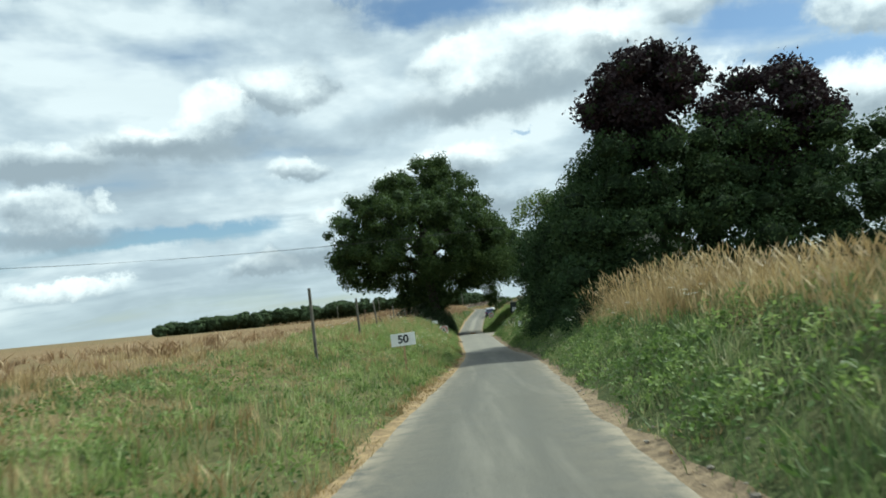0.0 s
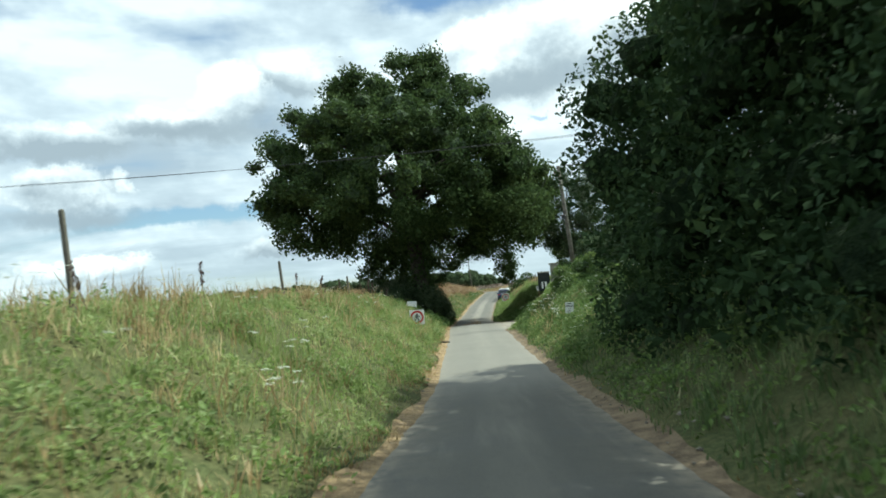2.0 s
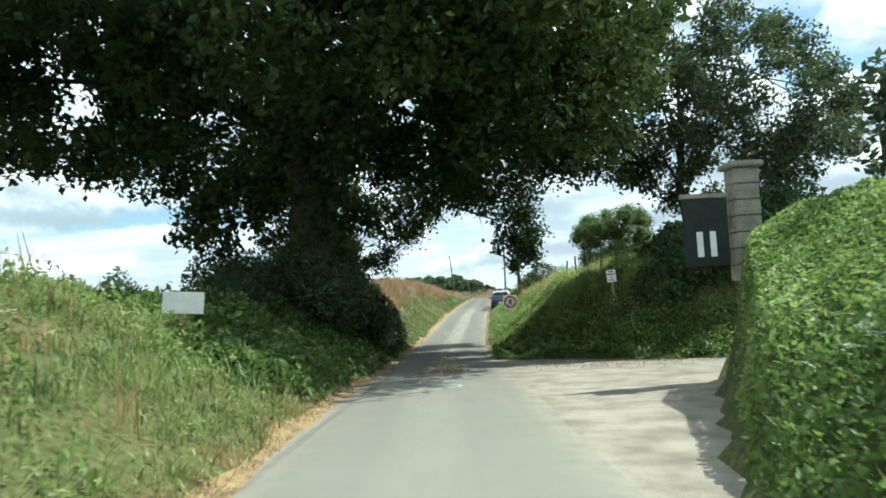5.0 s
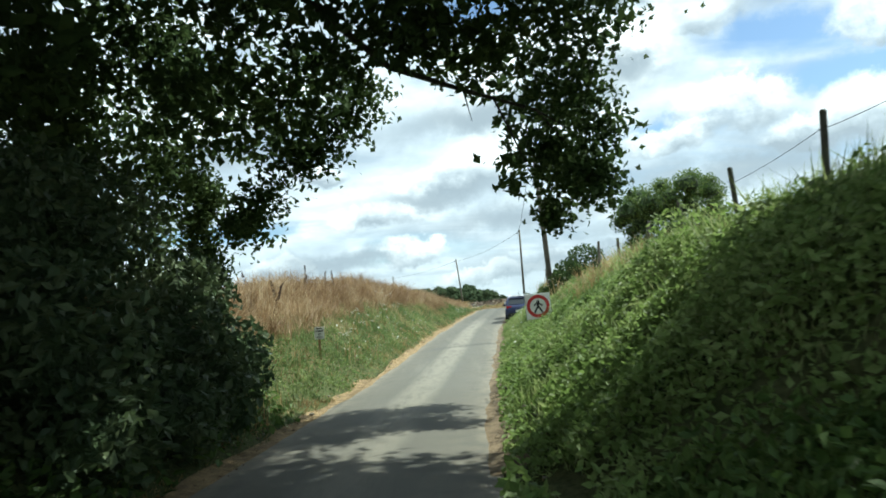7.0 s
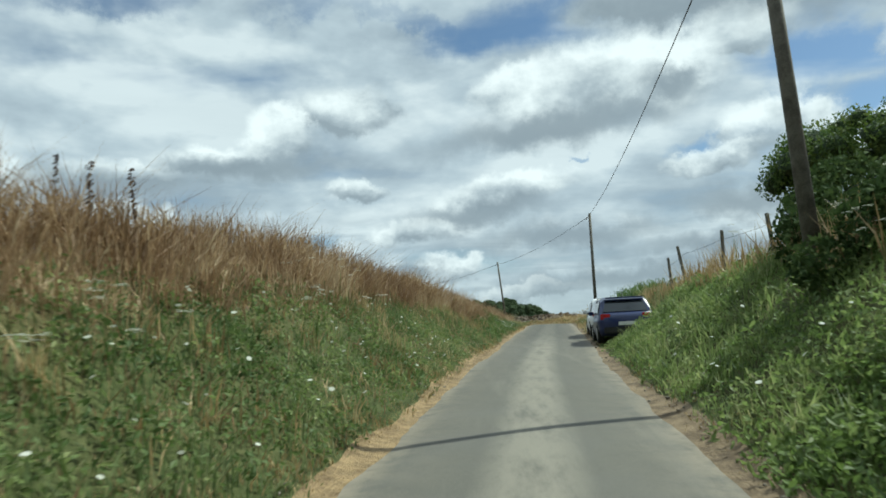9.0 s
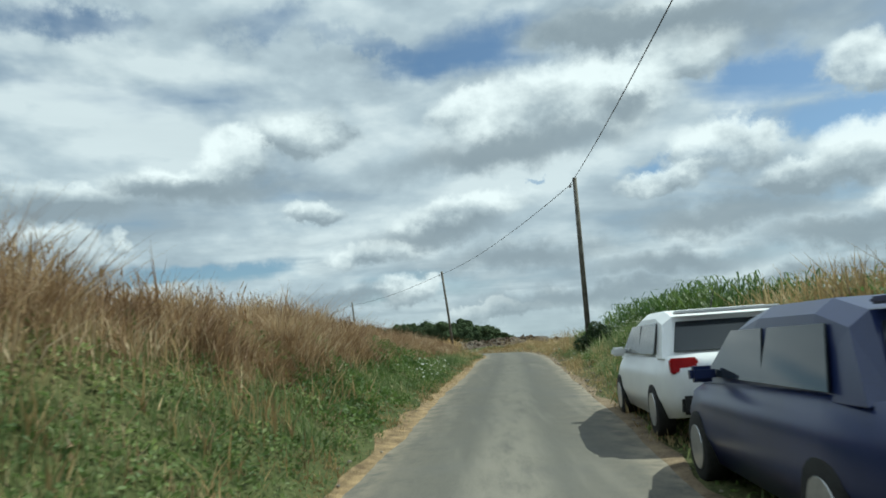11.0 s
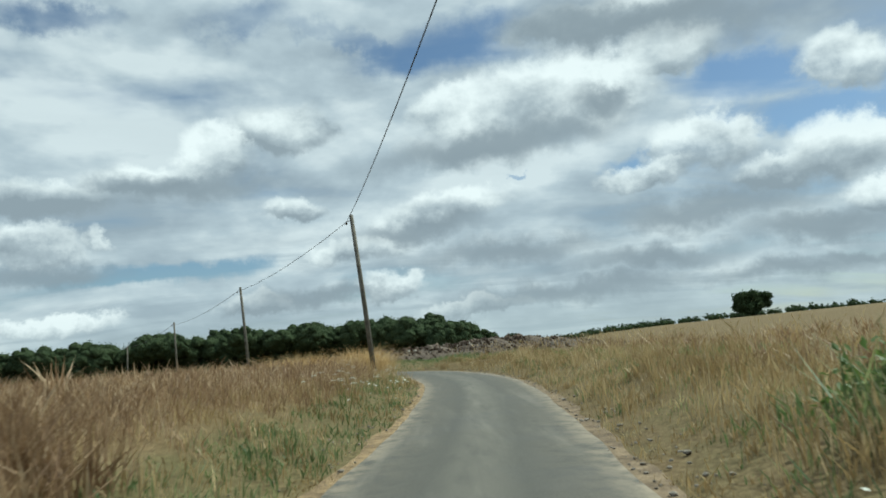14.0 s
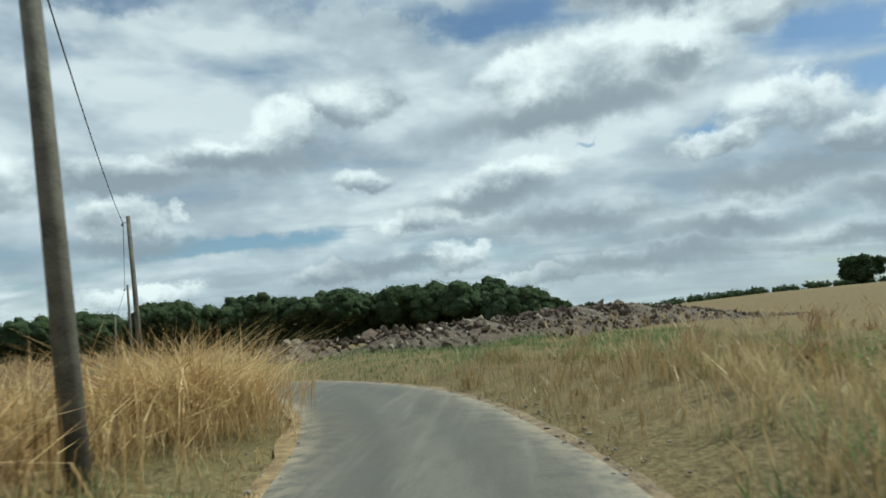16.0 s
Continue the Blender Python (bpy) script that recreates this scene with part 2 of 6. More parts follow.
def box(bm, size, at=(0, 0, 0), turn=None, bevel=0.0):
    m = Matrix.Translation(at) @ (turn.to_4x4() if turn else Matrix.Identity(4)) @ Matrix.Diagonal((*size, 1))
    made = bmesh.ops.create_cube(bm, size=1, matrix=m)
    if bevel:
        edges = list({e for v in made["verts"] for e in v.link_edges})
        bmesh.ops.bevel(bm, geom=edges, offset=bevel, segments=2, affect="EDGES")
    return bm


def tube(bm, points, radii, sides=8, cap=True):
    """A tapered round bar through the points."""
    rings = []
    for i, (p, r) in enumerate(zip(points, radii)):
        p = Vector(p)
        a = Vector(points[max(i - 1, 0)])
        b = Vector(points[min(i + 1, len(points) - 1)])
        q = (b - a).to_track_quat("Z", "Y")
        rings.append([bm.verts.new(p + q @ Vector((r * math.cos(k * math.tau / sides), r * math.sin(k * math.tau / sides), 0))) for k in range(sides)])
    for a, b in zip(rings, rings[1:]):
        for k in range(sides):
            bm.faces.new((a[k], a[(k + 1) % sides], b[(k + 1) % sides], b[k]))
    if cap:
        bm.faces.new(rings[0][::-1])
        bm.faces.new(rings[-1])
    return bm


# ---- plan of the lane: y, x of its middle ----
LANE = np.array([
    (-40, -2.4), (-15, -0.9), (0, 0.1), (6, 0.28), (14, 0.8), (26, 1.65), (43, 2.25), (55, 2.3), (62, 2.3), (70, 2.25), (82, 2.35), (91, 2.6),
    (98, 2.95), (103, 3.3), (114, 3.95), (119, 4.4), (137, 5.85), (141, 6.2), (152, 7.0), (158, 7.45), (163, 7.7), (168, 7.75)])
BEND = [(172, 7.5), (175, 7.15), (178, 6.6), (181, 5.8), (184, 4.6), (186.4, 3.0), (188.2, 0.8), (189.4, -2.5), (190.2, -7.0), (191.2, -16), (193, -34), (198, -70), (206, -120)]
HALF = 1.56
ctrl = np.array([(x, y) for y, x in LANE] + [(x, y) for y, x in BEND])


def smooth_line(pts, step=0.5):
    """Catmull-Rom through the points, about evenly spaced."""
    pts = np.asarray(pts, float)
    ext = np.vstack([2 * pts[0] - pts[1], pts, 2 * pts[-1] - pts[-2]])
    out = []
    for i in range(1, len(ext) - 2):
        p0, p1, p2, p3 = ext[i - 1 : i + 3]
        n = max(2, int(np.linalg.norm(p2 - p1) / step))
        t = np.linspace(0, 1, n, endpoint=False)[:, None]
        m1, m2 = (p2 - p0) / 2, (p3 - p1) / 2
        d01, d12, d23 = (np.linalg.norm(b - a) + 1e-6 for a, b in ((p0, p1), (p1, p2), (p2, p3)))
        m1 = (p2 - p0) / (d01 + d12) * d12
        m2 = (p3 - p1) / (d12 + d23) * d12
        out.append((2 * t**3 - 3 * t**2 + 1) * p1 + (t**3 - 2 * t**2 + t) * m1 + (-2 * t**3 + 3 * t**2) * p2 + (t**3 - t**2) * m2)
    return np.vstack(out + [pts[-1:]])


line = smooth_line(ctrl)
run = np.r_[0, np.cumsum(np.linalg.norm(np.diff(line, axis=0), axis=1))]
tang = np.gradient(line, axis=0)
tang /= np.linalg.norm(tang, axis=1)[:, None]
right = np.stack([tang[:, 1], -tang[:, 0]], 1)
EYE = 1.42
prof_y = np.array([-60.0, -20.0] + [r[1][1] for r in PATH] + [190.0, 260.0])
prof_z = np.array([0.9, 0.3] + [r[1][2] for r in PATH] + [-0.5, -0.6]) - EYE
kern = np.hanning(9)
fine_y = np.arange(-60, 260, 1.0)
fine_z = np.convolve(np.pad(np.interp(fine_y, prof_y, prof_z), 4, "edge"), kern / kern.sum(), "valid")
# along the bend the lane stays level
line_z = np.interp(line[:, 1], fine_y, fine_z)


def nearest(x, y):
    """For arrays of places: signed distance from the lane's middle (right positive), the lane's height and its y there."""
    x, y = np.ravel(x), np.ravel(y)
    d, z, yy = np.empty(len(x)), np.empty(len(x)), np.empty(len(x))
    coarse = line[::2]
    for a in range(0, len(x), 20000):
        q = np.stack([x[a : a + 20000], y[a : a + 20000]], 1).astype(np.float32)
        k = np.argmin((q[:, None, 0] - coarse[None, :, 0].astype(np.float32)) ** 2 + (q[:, None, 1] - coarse[None, :, 1].astype(np.float32)) ** 2, 1) * 2
        off = q - line[k]
        along = (off * tang[k]).sum(1)
        side = (off * right[k]).sum(1)
        far = np.hypot(along, side)
        beyond = np.abs(along) > 1.2
        d[a : a + 20000] = np.where(beyond, np.sign(side) * far, side)
        z[a : a + 20000] = line_z[k] + np.where(beyond, 0, along * np.gradient(line_z, run)[k])
        yy[a : a + 20000] = line[k, 1]
    return d, z, yy


def sstep(v, lo, hi):
    t = np.clip((v - lo) / (hi - lo), 0, 1)
    return t * t * (3 - 2 * t)


# bank heights over the lane and their widths, by y
BANK_Y = np.array([-40, 0, 10, 20, 27, 45, 55, 66, 84, 90, 100, 112, 125, 137, 150, 165, 180, 200])
LEFT_H = np.array([0.6, 0.7, 0.8, 1.1, 1.52, 2.2, 2.3, 2.05, 1.5, 1.75, 2.25, 2.5, 1.95, 1.42, 0.85, 0.58, 0.42, 0.36])
LEFT_W = np.array([6, 6, 6, 5.5, 5, 4.3, 4.2, 4, 3.6, 3.4, 3.4, 3.4, 3.4, 3.4, 3.4, 3.4, 3.4, 3.4])
RIGHT_H = np.array([1.3, 1.4, 1.5, 1.6, 1.6, 2.0, 2.5, 2.5, 2.35, 2.35, 2.25, 2.0, 1.3, 0.6, 0.45, 0.45, 0.4, 0.4])
RIGHT_W = np.array([3.2, 3.2, 3.2, 3.2, 3.4, 4.0, 4.6, 4.6, 3.8, 3.8, 3.6, 3.2, 3.0, 2.6, 2.4, 2.4, 2.4, 2.4])


def yard(x, y):
    """1 on the open apron and drive to the right of the lane, 0 elsewhere."""
    lo = 65.8 + 7.8 * np.clip((x - 4.2) / 3.2, 0, 1)
    hi = 83.5 - 3.5 * np.clip((x - 4.5) / 4.0, 0, 1)
    return sstep(y, lo - 0.6, lo + 0.6) * (1 - sstep(y, hi - 0.6, hi + 3.6)) * (1 - sstep(x, 20, 24)) * (x > 2)


def roll_noise(x, y):
    return 0.5 * np.sin(0.9 * x + 0.31 * y + 1.3) * np.sin(0.53 * y - 0.4 * x) + 0.35 * np.sin(2.1 * x - 1.7 * y + 0.5) * np.sin(1.3 * y + 0.8)


def terrain(x, y):
    """Height of the ground, and distance from the lane's edge (signed by side)."""
    shape = np.shape(x)
    x, y = np.ravel(x).astype(float), np.ravel(y).astype(float)
    d, z, yy = nearest(x, y)
    e = np.abs(d) - HALF
    side_r = d > 0
    ly = np.clip(yy, -40, 200)
    h = np.where(side_r, np.interp(ly, BANK_Y, RIGHT_H), np.interp(ly, BANK_Y, LEFT_H))
    w = np.where(side_r, np.interp(ly, BANK_Y, RIGHT_W), np.interp(ly, BANK_Y, LEFT_W))
    ramp = sstep(e, -0.15 * w + 0.3, w) * 0.9 + 0.1 * np.clip(e / w, 0, 1)
    out = z - 0.05 + h * ramp
    more = np.where(side_r & (yy > 86) & (yy < 130), 0.22, np.where(side_r & (yy > 50) & (yy < 70), 0.12, 0.0))
    out += more * np.clip(e - w, 0, 6)
    open_yard = np.where(side_r, yard(x, y), 0)
    out = out * (1 - open_yard) + (z - 0.04) * open_yard
    # small cut-in where two cars stand off the lane
    cut = np.where(side_r, sstep(yy, 117.2, 118.8) * (1 - sstep(yy, 128.0, 129.6)) * (1 - sstep(e, 1.95, 2.7)), 0)
    out = out * (1 - cut) + (z - 0.03) * cut
    bumps = sstep(e, 0.4, 2.5) * (1 - open_yard) * (1 - cut)
    out += bumps * 0.16 * roll_noise(x, y)
    # far land: flat plateau, falling to the wood ahead and rising a little to the right
    far = sstep(e, 14, 70)
    flat = -1.7 + 0.0 * x
    flat = flat + sstep(x, 15, 160) * 4.2 - sstep(y, 205, 262) * 3.2 + sstep(x, 20, 90) * sstep(y, 205, 262) * 3.4
    flat = flat - sstep(np.hypot(x, y - 90), 900, 2800) * 6
    out = out * (1 - far) + flat * far
    return out.reshape(shape), (np.where(side_r, 1, -1) * np.maximum(e, 0)).reshape(shape), yy.reshape(shape)


def ground_at(x, y):
    return float(terrain(np.array([x]), np.array([y]))[0][0])


def dryness(x, y, e, yy):
    """0 for green cover, 1 for dry straw, by place."""
    a = np.abs(e)
    left = e < 0
    dl = np.where(yy < 24, sstep(a, 2, 7) * 0.6 + 0.25, np.where(yy < 86, sstep(a, 4, 9) * 0.6 + 0.12, np.where(yy < 140, sstep(a, 1.5, 2.8), np.where(yy < 152, sstep(a, 1.2, 2.0), 0.55 + 0.45 * sstep(a, 1.5, 3)))))
    dr = np.where(yy < 27, sstep(a, 1.8, 3.4) * 0.85, np.where(yy < 66, 0.1, np.where(yy < 98, 0.05 + sstep(a, 4, 8) * 0.5, np.where(yy < 130, sstep(a, 1.9, 2.9) * 0.8 + 0.1, np.where(yy < 150, 0.35, 0.7)))))
    out = np.where(left, dl, dr)
    return np.where(a > 14, np.maximum(out, 0.8), out)


# ---- materials ----
def asphalt():
    m, n, b, _ = material("worn_asphalt", 0.85, 0, 0.25)
    pos = n.add("ShaderNodeTexCoord").outputs["Object"]
    stone = n.noise(pos, 70.0, 3.0, 0.7)
    patch = n.noise(pos, 0.7, 5.0, 0.6, 0.4)
    dust = n.noise(n.vec("MULTIPLY", pos, (1.6, 0.12, 1.0)), 1.4, 5.0, 0.6)
    col = n.mix(n.step(stone, 0.35, 0.7), (0.052, 0.05, 0.043), (0.1, 0.096, 0.083))
    col = n.mix(n.math("MULTIPLY", n.step(patch, 0.45, 0.7), 0.5), col, (0.07, 0.07, 0.068))
    col = n.mix(n.math("MULTIPLY", n.step(dust, 0.5, 0.72), 0.32), col, (0.19, 0.175, 0.148))
    at = n.add("ShaderNodeAttribute")
    at.attribute_name = "grit"
    col = n.mix(n.math("MULTIPLY", at.outputs["Fac"], n.step(n.noise(pos, 3.0, 5.0, 0.7), 0.3, 0.65)), col, (0.25, 0.21, 0.155))
    worn = n.add("ShaderNodeAttribute")
    worn.attribute_name = "strip"
    streaks = n.step(n.noise(n.vec("MULTIPLY", pos, (2.2, 0.5, 1.0)), 2.0, 6.0, 0.7), 0.22, 0.6)
    col = n.mix(n.math("MULTIPLY", n.math("MULTIPLY", worn.outputs["Fac"], 0.75), streaks), col, (0.24, 0.22, 0.178))
    # tone along the lane: sun bleaching, and hedge shadow and sunlight painted in
    wear_light = n.add("ShaderNodeAttribute")
    wear_light.attribute_name = "bleach_and_light"
    paler = n.math("MULTIPLY", wear_light.outputs["Fac"], n.math("ADD", 0.7, n.math("MULTIPLY", patch, 0.6)))
    col = n.mix(n.math("MULTIPLY", paler, 0.55), col, (0.195, 0.184, 0.16))
    n.link(col, b.inputs["Base Color"])
    bump(n, b, stone, 0.35, 0.006)
    return m


def soil():
    m, n, b, _ = material("grassy_soil", 0.95, 0, 0.1)
    pos = n.add("ShaderNodeTexCoord").outputs["Object"]
    at = n.add("ShaderNodeAttribute")
    at.attribute_name = "dry"
    f1, f2 = n.noise(pos, 1.3, 5.0, 0.65), n.noise(pos, 14.0, 4.0, 0.65)
    green = n.mix(n.step(f2, 0.3, 0.7), (0.034, 0.044, 0.016), (0.086, 0.097, 0.04))
    straw = n.mix(n.step(f2, 0.3, 0.7), (0.09, 0.058, 0.03), (0.21, 0.15, 0.082))
    fac = n.math("ADD", at.outputs["Fac"], n.math("MULTIPLY", n.math("SUBTRACT", f1, 0.5), 0.9), clamp=True)
    n.link(n.mix(fac, green, straw), b.inputs["Base Color"])
    bump(n, b, f2, 0.6, 0.05)
    return m


MAT_ROAD, MAT_SOIL = asphalt(), soil()
MAT_DIRT = speckled("dry_verge_dirt", (0.12, 0.08, 0.043), (0.33, 0.235, 0.125), 4.5, 32, 0.95, relief=0.9, dist=0.05)
MAT_EARTH = speckled("dark_verge_earth", (0.075, 0.052, 0.032), (0.23, 0.17, 0.105), 3.5, 26, 0.95, relief=0.7, dist=0.04)
MAT_GRAVEL = speckled("pale_gravel", (0.12, 0.105, 0.085), (0.27, 0.24, 0.2), 1.5, 60, 0.95, relief=0.5, dist=0.02)
MAT_WOOD = speckled("weathered_pole_wood", (0.055, 0.051, 0.042), (0.16, 0.147, 0.12), 3.0, 50, 0.85)
MAT_BARK = speckled("bark", (0.022, 0.021, 0.016), (0.068, 0.062, 0.046), 3.0, 24, 0.95, relief=0.8, dist=0.05)
MAT_WIRE = speckled("dark_cable", (0.02, 0.02, 0.02), (0.05, 0.05, 0.05), 3, 30, 0.6)
MAT_METAL = speckled("dull_steel", (0.2, 0.2, 0.2), (0.35, 0.35, 0.34), 4, 50, 0.5, 0.6)
MAT_CERAMIC = speckled("dark_insulator", (0.05, 0.035, 0.03), (0.09, 0.06, 0.05), 5, 60, 0.3)
MAT_CONCRETE = speckled("grey_concrete", (0.25, 0.245, 0.235), (0.4, 0.39, 0.37), 2, 40, 0.9)

# ---- ground and lane ----
xs = np.r_[-np.geomspace(16, 3200, 26)[::-1], np.arange(-15.6, 26, 0.46), np.geomspace(26.4, 3200, 26)]
ys = np.r_[-12 - np.geomspace(1, 3000, 18)[::-1], np.arange(-12, 204, 0.72), 204 + np.geomspace(0.6, 3500, 30)]
GX, GY = np.meshgrid(xs, ys)
GZ, GE, GYY = terrain(GX, GY)
# the sheet stays under the lane and the apron
GZ = np.where(np.abs(GE) <= 0, GZ - 0.1, GZ) - 0.06 * yard(GX, GY) * (GE > 0)
idx = np.arange(GX.size).reshape(GX.shape)
quads = np.stack([idx[:-1, :-1], idx[:-1, 1:], idx[1:, 1:], idx[1:, :-1]], -1).reshape(-1, 4)
ground = mesh_object("ground", np.stack([GX, GY, GZ], -1).reshape(-1, 3), quads, MAT_SOIL, smooth=True)
at = ground.data.attributes.new("dry", "FLOAT", "POINT")
at.data.foreach_set("value", dryness(GX, GY, GE, GYY).ravel().astype(np.float32))
tagged(ground, "rolling farmland with grassy banks beside a lane", "ground", kind="structure")


def ribbon(name, offsets, lift, mat, ragged=None, label="", keep=None):
    """A strip that follows the lane: a column of vertices for each offset from its middle."""
    rows = np.arange(len(line)) if keep is None else keep
    cols = []
    for j, o in enumerate(offsets):
        oo = np.full(len(rows), o, float)
        if ragged is not None:
            oo = oo + ragged[j][rows]
        p = line[rows] + right[rows] * oo[:, None]
        lz = lift[j] if np.ndim(lift) else lift
        if isinstance(lz, str):
            z = np.maximum(terrain(p[:, 0], p[:, 1])[0] + 0.015, line_z[rows] - 0.02)
        else:
            z = line_z[rows] + lz
        cols.append(np.stack([p[:, 0], p[:, 1], z], 1))
    v = np.stack(cols, 1)
    i = np.arange(v.shape[0] * v.shape[1]).reshape(v.shape[:2])
    q = np.stack([i[:-1, :-1], i[:-1, 1:], i[1:, 1:], i[1:, :-1]], -1).reshape(-1, 4)
    ob = mesh_object(name, v.reshape(-1, 3), q, mat, smooth=True)
    return tagged(ob, label, name, kind="structure")


rng = np.random.default_rng(5)


def wander(n, amp, smooth=5):
    r = rng.normal(size=n + 40)
    k = np.hanning(smooth + 2)
    r = np.convolve(r, k / np.sqrt((k**2).sum()), "same")[20 : 20 + n]
    return amp * r


n = len(line)
offs = [-HALF, -1.2, -0.5, -0.22, 0.0, 0.22, 0.5, 1.2, HALF]
road = ribbon("road", offs, [-0.02, -0.003, 0.014, 0.019, 0.02, 0.019, 0.014, -0.003, -0.02], MAT_ROAD, [wander(n, 0.022, 5)] + [np.zeros(n)] * 7 + [wander(n, 0.022, 5)], "narrow worn grey asphalt country lane")
grit = np.tile([1.0, 0.2, 0.0, 0.0, 0.0, 0.0, 0.0, 0.2, 1.0], (n, 1))
strip = np.tile([0.0, 0.0, 0.05, 0.9, 1.0, 0.9, 0.05, 0.0, 0.0], (n, 1))
strip *= np.interp(line[:, 1], [-10, 40, 60, 84, 92, 118, 128, 150, 170, 185], [0.15, 0.2, 0.4, 0.5, 1.0, 1.0, 0.35, 0.25, 0.35, 0.1])[:, None]
# bleaching by stretch; kept dark to y 42 as hedge shadow, sunlit pale after
bleach_and_light = np.tile(np.interp(line[:, 1], [-10, 20, 42, 47, 66, 80, 100, 122, 128, 200], [0.2, 0.2, 0.2, 1.25, 1.2, 0.6, 0.45, 0.35, 0.0, 0.0])[:, None], (1, 9))
for key, values in (("grit", grit), ("strip", strip), ("bleach_and_light", bleach_and_light)):
    at = road.data.attributes.new(key, "FLOAT", "POINT")
    at.data.foreach_set("value", values.ravel().astype(np.float32))
for s in (-1, 1):
    inner, outer = wander(n, 0.05, 2), wander(n, 0.06, 3)
    o = [s * (HALF - 0.2), s * (HALF + 0.07), s * (HALF + 0.2)]
    if s < 0:
        o, rag = o[::-1], [outer, outer * 0.5, inner]
    else:
        rag = [inner, outer * 0.5, outer]
    lift = ["t", "t", -0.03] if s < 0 else [-0.03, "t", "t"]
    stretches = [np.arange(n)] if s < 0 else [np.where(line[:, 1] < 66.4)[0], np.where((line[:, 1] > 86.5))[0]]
    for rows_k in stretches:
        ribbon("verge", o, lift, MAT_DIRT if s < 0 else MAT_EARTH, rag, "dry tan dirt edge of the lane" if s < 0 else "crumbling brown earth edge of the lane", rows_k)

# pale apron and drive beside the lane
ax, ay = np.meshgrid(np.linspace(3.4, 22, 60), np.linspace(65.4, 84.4, 60))
lo = 65.9 + 7.8 * np.clip((ax - 4.2) / 3.2, 0, 1)
hi = 83.3 - 3.5 * np.clip((ax - 4.5) / 4.0, 0, 1)
tt = (ay - 65.4) / 19.0
ay = lo + (hi - lo) * tt
dd, az_, _ = nearest(ax, ay)
i = np.arange(ax.size).reshape(ax.shape)
q = np.stack([i[:-1, :-1], i[:-1, 1:], i[1:, 1:], i[1:, :-1]], -1).reshape(-1, 4)
apron = mesh_object("pavement", np.stack([ax.ravel(), ay.ravel(), az_ - 0.022 - 0.0 * dd], 1), q, MAT_GRAVEL, smooth=True)
tagged(apron, "pale gravelly apron in front of a gateway", "pavement", kind="structure")

# ---- foliage ----
ball = bmesh.new()
bmesh.ops.create_icosphere(ball, subdivisions=1, radius=1)
BALL_V, BALL_F = np.array([v.co[:] for v in ball.verts]), np.array([[v.index for v in f.verts] for f in ball.faces])
ball.clear()
bmesh.ops.create_icosphere(ball, subdivisions=2, radius=1)
FINE_V, FINE_F = np.array([v.co[:] for v in ball.verts]), np.array([[v.index for v in f.verts] for f in ball.faces])
ball.free()


def leaf_mesh(name, at, size, mat, parent=None, seed=0, up=0.3, long=1.5):
    """Bent four-cornered leaves at the given places, turned every way."""
    r = np.random.default_rng(seed)
    n = len(at)
    nrm = r.normal(size=(n, 3)) + [0, 0, up]
    nrm /= np.linalg.norm(nrm, axis=1)[:, None]
    a = np.cross(nrm, r.normal(size=(n, 3)))
    a /= np.linalg.norm(a, axis=1)[:, None]
    b = np.cross(nrm, a)
    s = (size * r.uniform(0.6, 1.35, n))[:, None] if np.ndim(size) == 0 else (size * r.uniform(0.7, 1.3, n))[:, None]
    v = np.stack([at - a * s * long * 0.5, at + b * s * 0.42 + nrm * s * 0.12, at + a * s * long * 0.5, at - b * s * 0.42 + nrm * s * 0.12], 1)
    i = np.arange(n)[:, None] * 4
    faces = np.concatenate([i + [[0, 1, 2]], i + [[0, 2, 3]]], 0)
    return mesh_object(name, v.reshape(-1, 3), faces, mat, parent)


def lobed_leaf_mesh(name, at, size, mat, parent=None, seed=0):
    """Oak leaves: a folded blade with a lobe on each side, at the given places."""
    r = np.random.default_rng(seed)
    n = len(at)
    nrm = r.normal(size=(n, 3)) + [0, 0, 0.5]
    nrm /= np.linalg.norm(nrm, axis=1)[:, None]
    a = np.cross(nrm, r.normal(size=(n, 3)))
    a /= np.linalg.norm(a, axis=1)[:, None]
    b = np.cross(nrm, a)
    s = (size * r.uniform(0.65, 1.3, n))[:, None]
    rim = [(-0.7, 0.0), (-0.1, 0.24), (0.2, 0.54), (0.8, 0.0), (0.2, -0.54), (-0.1, -0.24)]
    v = np.stack([at + a * s * p + b * s * q + nrm * s * 0.3 * abs(q) for p, q in rim], 1)
    i = np.arange(n)[:, None] * 6
    f = np.concatenate([i + [k] for k in ([1, 3, 2], [5, 4, 3], [0, 3, 1], [0, 5, 3])], 0)
    return mesh_object(name, v.reshape(-1, 3), f, mat, parent)


def clump_points(clumps, n, seed=0, shell=0.55):
    """Places in and on round clumps (x, y, z, r), denser towards the skin, by surface."""
    r = np.random.default_rng(seed)
    c = np.asarray(clumps, float)
    w = c[:, 3] ** 2
    k = r.choice(len(c), n, p=w / w.sum())
    d = r.normal(size=(n, 3))
    d /= np.linalg.norm(d, axis=1)[:, None]
    rad = shell + (1.12 - shell) * r.random(n) ** 0.7
    return c[k, :3] + d * (rad * c[k, 3])[:, None] * [1, 1, 0.85]


